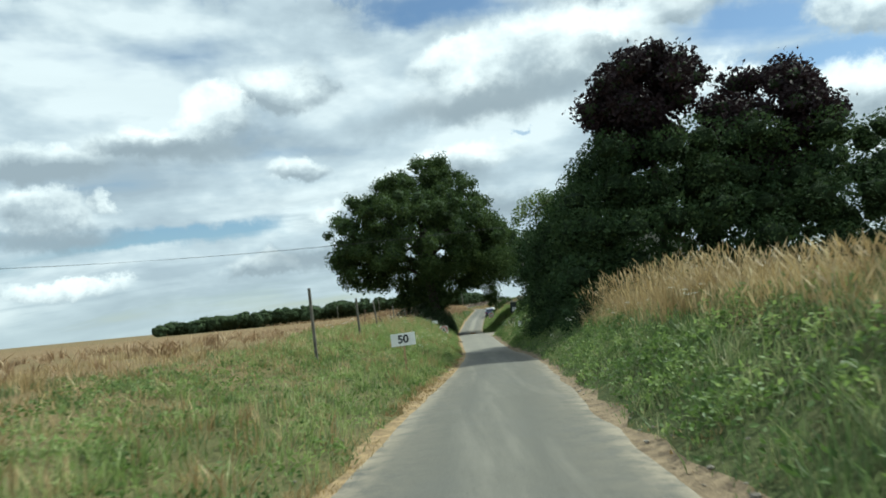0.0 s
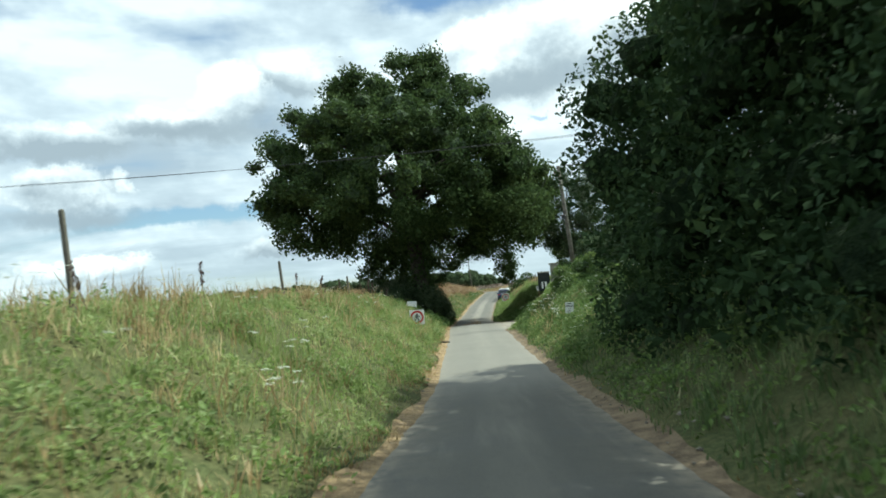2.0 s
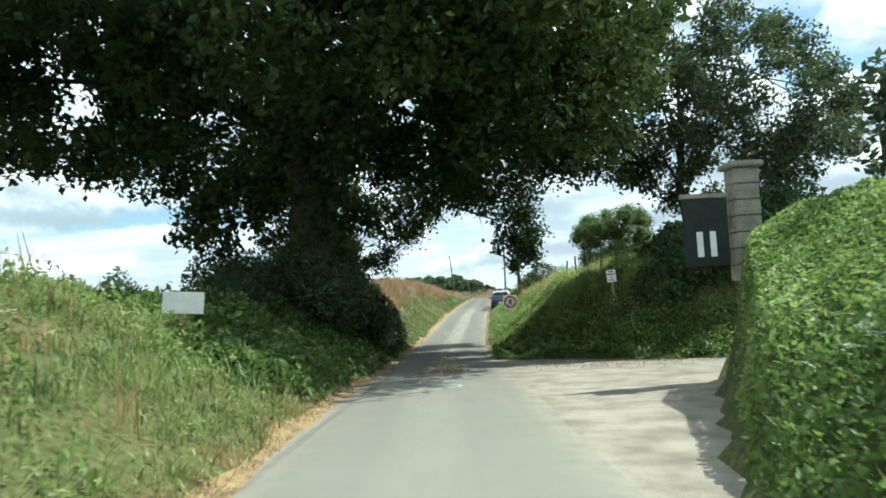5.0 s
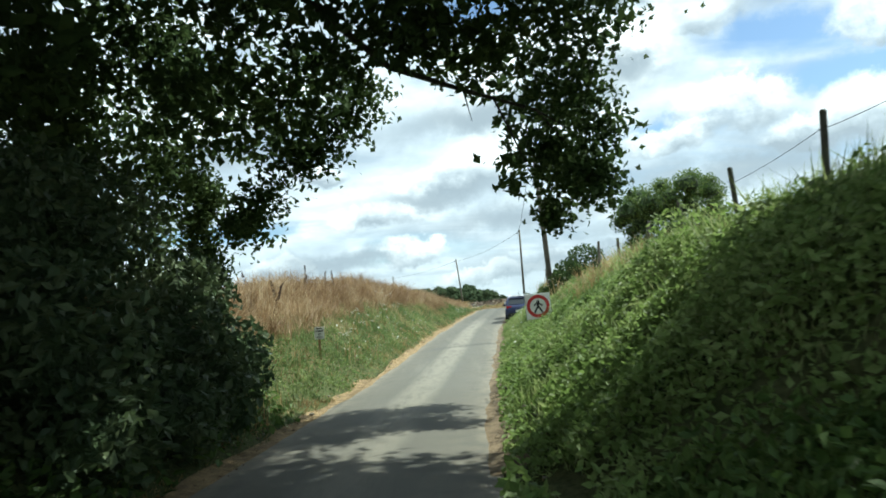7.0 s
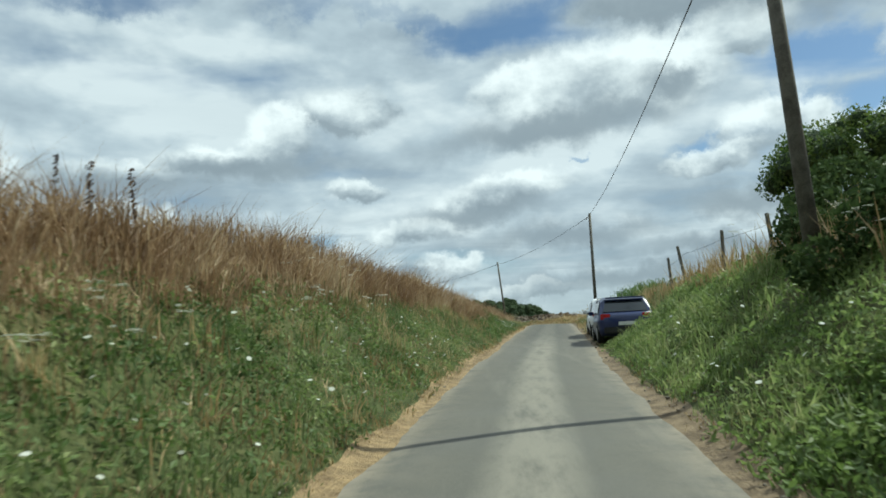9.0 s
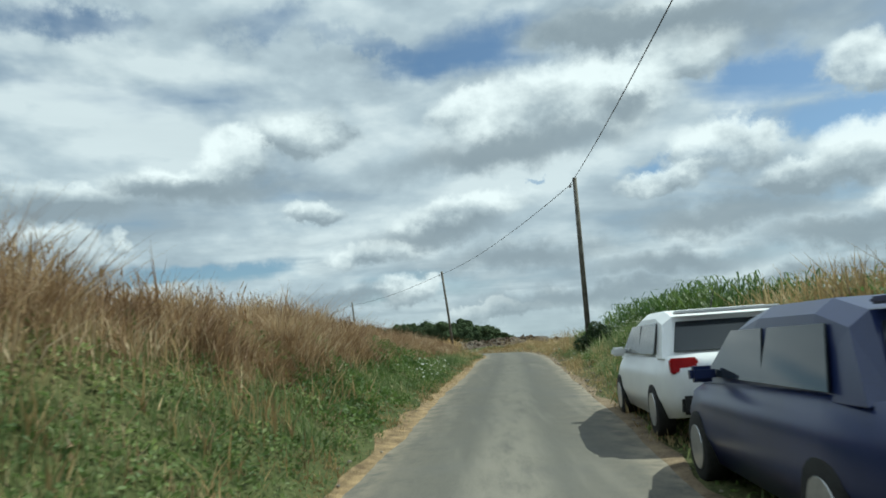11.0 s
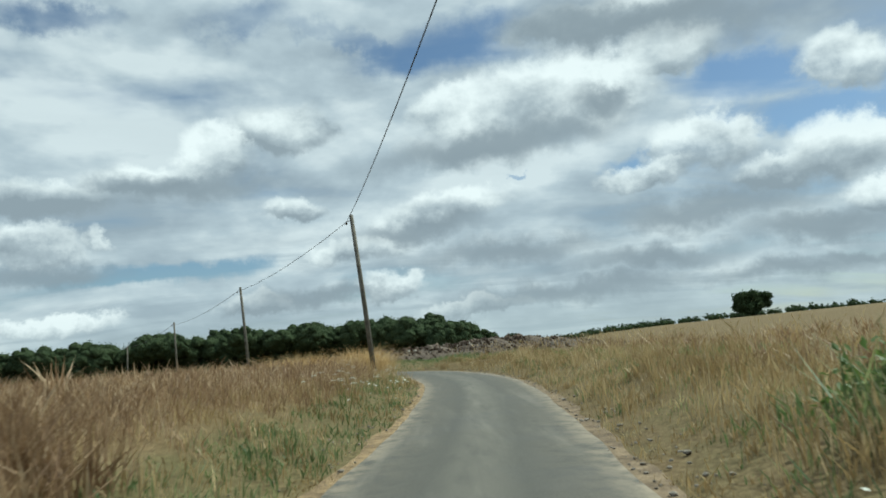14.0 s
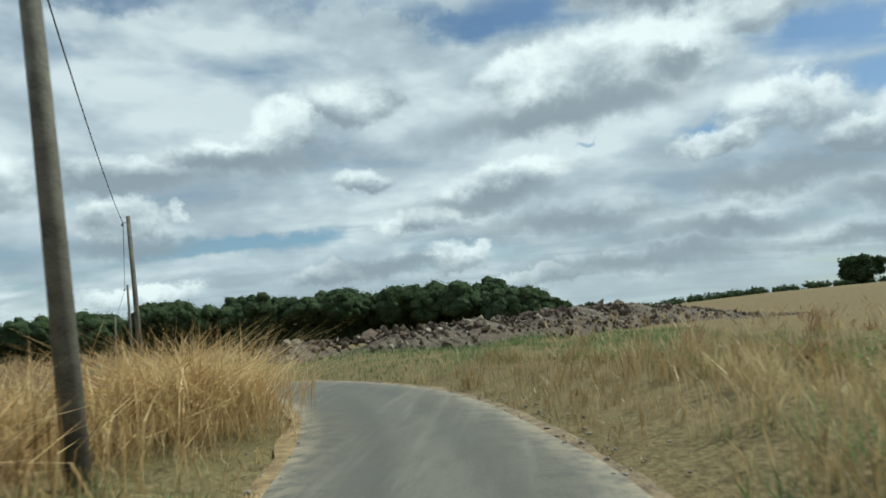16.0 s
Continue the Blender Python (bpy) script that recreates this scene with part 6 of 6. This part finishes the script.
for n, y0, y1, side, e0, e1 in ((110, 98, 116, L, 0.4, 2.0), (50, 133, 140, L, 0.4, 1.2), (50, 160, 172, L, 0.4, 1.6), (16, 130, 150, R, 0.4, 1.6), (30, 100, 112, R, 0.4, 1.6)):
    for x, y, e in zip(*along(n, y0, y1, side, e0, e1, int(y0 * 3 + side + 900))):
        s = pr.uniform(0.018, 0.035)
        q = np.array([x, y, g(x, y) + pr.uniform(0.2, 0.4)])
        t = np.array(Euler((pr.uniform(-0.7, 0.7), pr.uniform(-0.7, 0.7), 0)).to_matrix())
        fv.append(q + (np.array([[math.cos(k * math.tau / 6), math.sin(k * math.tau / 6), 0] for k in range(6)]) * s) @ t.T)
tagged(mesh_object("white_flower", np.vstack(fv), np.arange(len(fv) * 6).reshape(-1, 6), PETAL), "small white daisies dotted along the verge", "flowers", kind="stuff")

# dark dock stalks on the field edge
dv = []
for n, y0, y1, side, e0, e1 in ((8, 90, 106, L, 2.4, 4.0), (9, 52, 70, L, 3.2, 5.0), (3, 30, 50, L, 3.5, 5.5)):
    for x, y, e in zip(*along(n, y0, y1, side, e0, e1, int(y0 * 5 + 700))):
        z, h = g(x, y), pr.uniform(0.8, 1.2)
        lx, ly = pr.normal() * 0.12, pr.normal() * 0.12
        for k in range(60):
            t = 0.5 + 0.5 * pr.random()
            q = np.array([x + lx * t + pr.normal() * 0.02, y + ly * t + pr.normal() * 0.02, z + h * t])
            s = pr.uniform(0.012, 0.03)
            dv.append(q + np.array([[-s, 0, -s], [s, 0, -s * 0.5], [s * 0.3, s, s]]))
        dv.append(np.array([[x - 0.012, y, z], [x + 0.012, y, z], [x + lx, y + ly, z + h]]))
tagged(mesh_object("dock_stalk", np.vstack(dv), np.arange(len(dv) * 3).reshape(-1, 3), DOCK), "dark brown seed stalks of dock above the grass", "weeds", kind="stuff")

# maize beside the lane
mv, mf, count = [], [], 0
mr = np.random.default_rng(331)
for rowk in range(16):
    for y in np.arange(135.0, 152.8, 0.24):
        e = 3.5 + 0.62 * rowk + mr.normal() * 0.05
        c = np.array([np.interp(y, line[:400, 1], line[:400, 0]) + HALF + e, y + mr.normal() * 0.05])
        if rowk > 6 and mr.random() < 0.4:
            continue
        z, h = g(*c), mr.uniform(1.35, 1.75) * (1 if y < 149 else 0.8)
        spin = mr.uniform(0, 6.3)
        mv.append(np.array([[c[0] - 0.014, c[1], z], [c[0] + 0.014, c[1], z], [c[0] + 0.01, c[1], z + h], [c[0] - 0.01, c[1], z + h]]))
        mf.append([count, count + 1, count + 2, count + 3])
        count += 4
        for k in range(8):
            a = spin + k * 2.6
            d, s = np.array([math.cos(a), math.sin(a), 0]), np.array([-math.sin(a), math.cos(a), 0])
            b = np.array([c[0], c[1], z + h * (0.25 + 0.75 * k / 8)])
            ln, w = mr.uniform(0.45, 0.75), 0.026
            pts = [b, b + d * ln * 0.35 + [0, 0, ln * 0.42], b + d * ln * 0.75 + [0, 0, ln * 0.42], b + d * ln * 1.05 + [0, 0, ln * 0.1]]
            for (p0, w0), (p1, w1) in zip(zip(pts, (0.6, 1, 0.8, 0.1)), zip(pts[1:], (1, 0.8, 0.1))):
                mv.append(np.array([p0 - s * w * w0, p0 + s * w * w0, p1 + s * w * w1, p1 - s * w * w1]))
                mf.append([count, count + 1, count + 2, count + 3])
                count += 4
tagged(mesh_object("maize", np.vstack(mv), np.array(mf), CORN), "stand of green maize beside the lane", "maize", kind="stuff")

# loose stones along the edge of the lane
kv, kf = [], []
kr = np.random.default_rng(341)
for side, y0, y1, num in ((R, 128, 188, 700), (L, 150, 186, 200), (R, -4, 66, 350), (L, -4, 130, 250), (R, 86, 128, 250)):
    for x, y, e in zip(*along(num, y0, y1, side, -0.05, 0.7, int(y0 + 10 * side + 1300), 1.2)):
        sz = kr.gamma(2.0, 0.007) + 0.008
        kv.append(iv * kr.uniform(0.6, 1.2, (len(iv), 1)) * [1, 0.8, 0.55] * sz + [x, y, g(x, y) + 0.035])
        kf.append(ifc + len(kf) * len(iv))
tagged(mesh_object("loose_stone", np.vstack(kv), np.vstack(kf), MAT_GRAVEL), "loose stones and clods along the edge of the lane", "stones", kind="stuff")

# ---- parked cars on the verge ----
MAT_TYRE = speckled("tyre_rubber", (0.012, 0.012, 0.012), (0.03, 0.03, 0.03), 4, 40, 0.9)
MAT_RIM = speckled("alloy_rim", (0.35, 0.35, 0.36), (0.5, 0.5, 0.5), 4, 40, 0.35, 0.8)
MAT_TRIM = speckled("black_plastic", (0.015, 0.015, 0.015), (0.03, 0.03, 0.03), 4, 60, 0.6)
MAT_LAMP = speckled("red_lamp_lens", (0.3, 0.01, 0.01), (0.42, 0.02, 0.02), 4, 40, 0.2)
MAT_PLATE = speckled("plate_white", (0.6, 0.6, 0.58), (0.72, 0.72, 0.7), 4, 40, 0.5)


def paint(name, dark, light):
    m = speckled(name, dark, light, 1.5, 80, 0.28, 0.0, 0.02, 0.001, 0.5)
    return m


def car(name, label, at, yaw, mat, length=4.05, width=1.74, height=1.46):
    """A hatchback: lofted body and cabin, glass, wheels, lamps, bumper, plates, mirrors. Front towards +y."""
    e = new(name)
    e.matrix_world = pose(*at, 0, 0, yaw)
    hw = width / 2
    secs = [(-length / 2, 0.40, 0.78, 0.82), (-length / 2 + 0.1, 0.26, 0.92, 0.95), (-1.3, 0.2, 0.94, 1.0), (0.0, 0.2, 0.92, 1.0), (1.0, 0.2, 0.9, 0.99), (1.6, 0.22, 0.78, 0.95), (length / 2 - 0.08, 0.26, 0.66, 0.84), (length / 2, 0.34, 0.56, 0.74)]

    def loft(rows, bevel=0.0):
        bm = bmesh.new()
        rings = [[bm.verts.new(p) for p in row] for row in rows]
        for a, b in zip(rings, rings[1:]):
            for k in range(len(a)):
                bm.faces.new((a[k], a[(k + 1) % len(a)], b[(k + 1) % len(b)], b[k]))
        bm.faces.new(rings[0][::-1])
        bm.faces.new(rings[-1])
        return bm

    rows = []
    for y, z0, z1, k in secs:
        w = hw * k
        zm = (z0 + z1) / 2
        rows.append([(-w * 0.9, y, z0), (w * 0.9, y, z0), (w, y, zm - 0.1), (w, y, zm + 0.1), (w * 0.93, y, z1), (w * 0.5, y, z1 + 0.02), (-w * 0.5, y, z1 + 0.02), (-w * 0.93, y, z1), (-w, y, zm + 0.1), (-w, y, zm - 0.1)])
    body = part("body", loft(rows), mat, e, smooth=True)
    cab = [(-length / 2 + 0.22, 0.9, 0.92, 0.9), (-length / 2 + 0.5, 0.9, height - 0.1, 0.8), (-length / 2 + 0.9, 0.9, height - 0.01, 0.79), (-0.2, 0.9, height, 0.79), (0.35, 0.9, height - 0.08, 0.78), (1.15, 0.88, 0.9, 0.88)]
    rows = []
    for y, z0, z1, k in cab:
        rows.append([(-hw * 0.93, y, z0), (hw * 0.93, y, z0), (hw * (0.93 if z1 < 1 else k + 0.02), y, max(z0 + 0.005, z1 - 0.08)), (hw * k * 0.86, y, z1 + 0.004), (-hw * k * 0.86, y, z1 + 0.004), (-hw * (0.93 if z1 < 1 else k + 0.02), y, max(z0 + 0.005, z1 - 0.08))])
    part("cabin", loft(rows), mat, e, smooth=False)

    def sheet(pts, m, nm, lab=""):
        bm = bmesh.new()
        v = [bm.verts.new(p) for p in pts]
        f = bm.faces.new(v)
        nrm = f.normal.copy() if f.normal.length else Vector((0, 0, 1))
        f.normal_update()
        nrm = f.normal.copy()
        ext = bmesh.ops.extrude_face_region(bm, geom=[f])
        for q in ext["geom"]:
            if isinstance(q, bmesh.types.BMVert):
                q.co += nrm * 0.012
        return part(nm, bm, m, e, lab)

    yr, y2 = -length / 2 + 0.2, -length / 2 + 0.47
    sheet([(-hw * 0.78, yr + 0.02, 0.97), (hw * 0.78, yr + 0.02, 0.97), (hw * 0.66, y2 - 0.02, height - 0.16), (-hw * 0.66, y2 - 0.02, height - 0.16)], MAT_GLASS, "rear_window", "dark tinted rear window")
    sheet([(hw * 0.72, 1.07, 0.97), (-hw * 0.72, 1.07, 0.97), (-hw * 0.66, 0.42, height - 0.12), (hw * 0.66, 0.42, height - 0.12)], MAT_GLASS, "windscreen")
    for s in (-1, 1):
        for ya, yb in ((-1.35, -0.42), (-0.36, 0.75)):
            pts = [(s * hw * 0.945, ya - 0.1, 0.95), (s * hw * 0.945, yb + (0.12 if yb > 0 else 0), 0.95), (s * hw * 0.83, yb - (0.38 if yb > 0 else 0), height - 0.15), (s * hw * 0.83, ya + 0.06, height - 0.15)]
            sheet(pts if s > 0 else pts[::-1], MAT_GLASS, "side_window")
        part("tail_lamp", box(bmesh.new(), (0.3, 0.1, 0.17), (s * hw * 0.72, -length / 2 + 0.06, 0.82), bevel=0.02), MAT_LAMP, e, "red tail lamp")
        part("mirror", box(bmesh.new(), (0.2, 0.12, 0.13), (s * (hw + 0.06), 0.62, 0.98), bevel=0.03), mat, e)
        for yw in (-1.28, 1.28):
            bm = tube(bmesh.new(), [(s * (hw - 0.2), yw, 0.31), (s * (hw - 0.19), yw, 0.31), (s * (hw - 0.01), yw, 0.31), (s * (hw + 0.005), yw, 0.31)], [0.28, 0.31, 0.31, 0.28], 24)
            wheel = part("wheel", bm, MAT_TYRE, e, smooth=True)
            part("rim", tube(bmesh.new(), [(s * (hw - 0.02), yw, 0.31), (s * (hw + 0.012), yw, 0.31)], [0.2, 0.19], 20), MAT_RIM, wheel)
    part("bumper", box(bmesh.new(), (width * 0.8, 0.12, 0.2), (0, -length / 2 + 0.02, 0.4), bevel=0.03), MAT_TRIM, e, "black lower bumper")
    part("number_plate", box(bmesh.new(), (0.5, 0.02, 0.11), (0, -length / 2 - 0.03, 0.6), bevel=0.004), MAT_PLATE, e, "plain white plate")
    part("spoiler", box(bmesh.new(), (width * 0.66, 0.2, 0.04), (0, -length / 2 + 0.44, height - 0.05), bevel=0.012), mat, e)
    part("roof_aerial", tube(bmesh.new(), [(0, -1.0, height), (0, -1.25, height + 0.22)], [0.008, 0.004], 5), MAT_TRIM, e)
    return tagged(e, label, "car")


def lane_z(y):
    return float(np.interp(y, fine_y, fine_z))


car("hatchback", "dark blue hatchback pulled off the lane onto the verge", (7.2, 121.5, lane_z(121.5) - 0.02), -4.5, paint("dark_blue_paint", (0.012, 0.02, 0.07), (0.02, 0.03, 0.1)))
car("hatchback", "white hatchback pulled off the lane ahead of a blue one", (7.56, 126.0, lane_z(126.0) - 0.02), -4.5, paint("white_car_paint", (0.68, 0.69, 0.7), (0.76, 0.77, 0.78)))

# ---- litter on the lane ----
fb = new("fallen_branch")
fb.location = (2.2, 78.2, lane_z(78.2) + 0.02)
tagged(fb, "dead pale branch lying on the lane", "branch")
bm = tube(bmesh.new(), [(-0.75, -0.5, 0.02), (-0.35, -0.15, 0.05), (0.1, 0.05, 0.07), (0.6, 0.12, 0.03)], [0.012, 0.02, 0.025, 0.015], 6)
part("stem", bm, MAT_STAKE, fb, smooth=True)
br = np.random.default_rng(401)
for k in range(7):
    a = Vector((br.uniform(-0.3, 0.5), br.uniform(-0.1, 0.1), 0.05))
    b2 = a + Vector((br.normal() * 0.3, br.normal() * 0.3, br.uniform(0.05, 0.4)))
    part("twig", tube(bmesh.new(), [a, a.lerp(b2, 0.5) + Vector((0.03, 0, 0.04)), b2], [0.012, 0.008, 0.004], 5), MAT_STAKE, fb)
pts = br.normal(size=(60, 3)) * [0.2, 0.1, 0.06] + [0.3, 0.05, 0.08]
tagged(leaf_mesh("dead_leaf", pts, 0.06, STRAW, fb, 402), kind="stuff")
st = new("stick")
st.location = (0.62, 59.1, lane_z(59.1))
tagged(st, "short dark stick at the edge of the lane", "stick")
part("stem", tube(bmesh.new(), [(-0.3, -0.05, 0.03), (0.0, 0.02, 0.05), (0.32, 0.1, 0.03)], [0.03, 0.045, 0.025], 7), MAT_BARK, st)
part("knot", tube(bmesh.new(), [(0.0, 0.02, 0.04), (0.08, -0.12, 0.09)], [0.03, 0.015], 6), MAT_BARK, st)

# worn white loop painted on the lane
arc = [(2.1 + 1.15 * math.cos(a) - 0.55, 74.4 + 0.75 * math.sin(a)) for a in np.linspace(-1.3, 2.5, 24)]
bm = bmesh.new()
rows = []
for i, (x, y) in enumerate(arc):
    x1, y1 = arc[min(i + 1, len(arc) - 1)]
    x0, y0 = arc[max(i - 1, 0)]
    d = Vector((x1 - x0, y1 - y0)).normalized() * 0.04
    zz = lane_z(y) + 0.024
    rows.append((bm.verts.new((x - d.y, y + d.x, zz)), bm.verts.new((x + d.y, y - d.x, zz))))
for a, b in zip(rows, rows[1:]):
    bm.faces.new((a[0], a[1], b[1], b[0]))
tagged(part("road_marking", bm, speckled("worn_white_line", (0.13, 0.13, 0.125), (0.34, 0.33, 0.31), 5, 40, 0.85)), "worn white painted loop on the lane", "road marking", kind="structure")
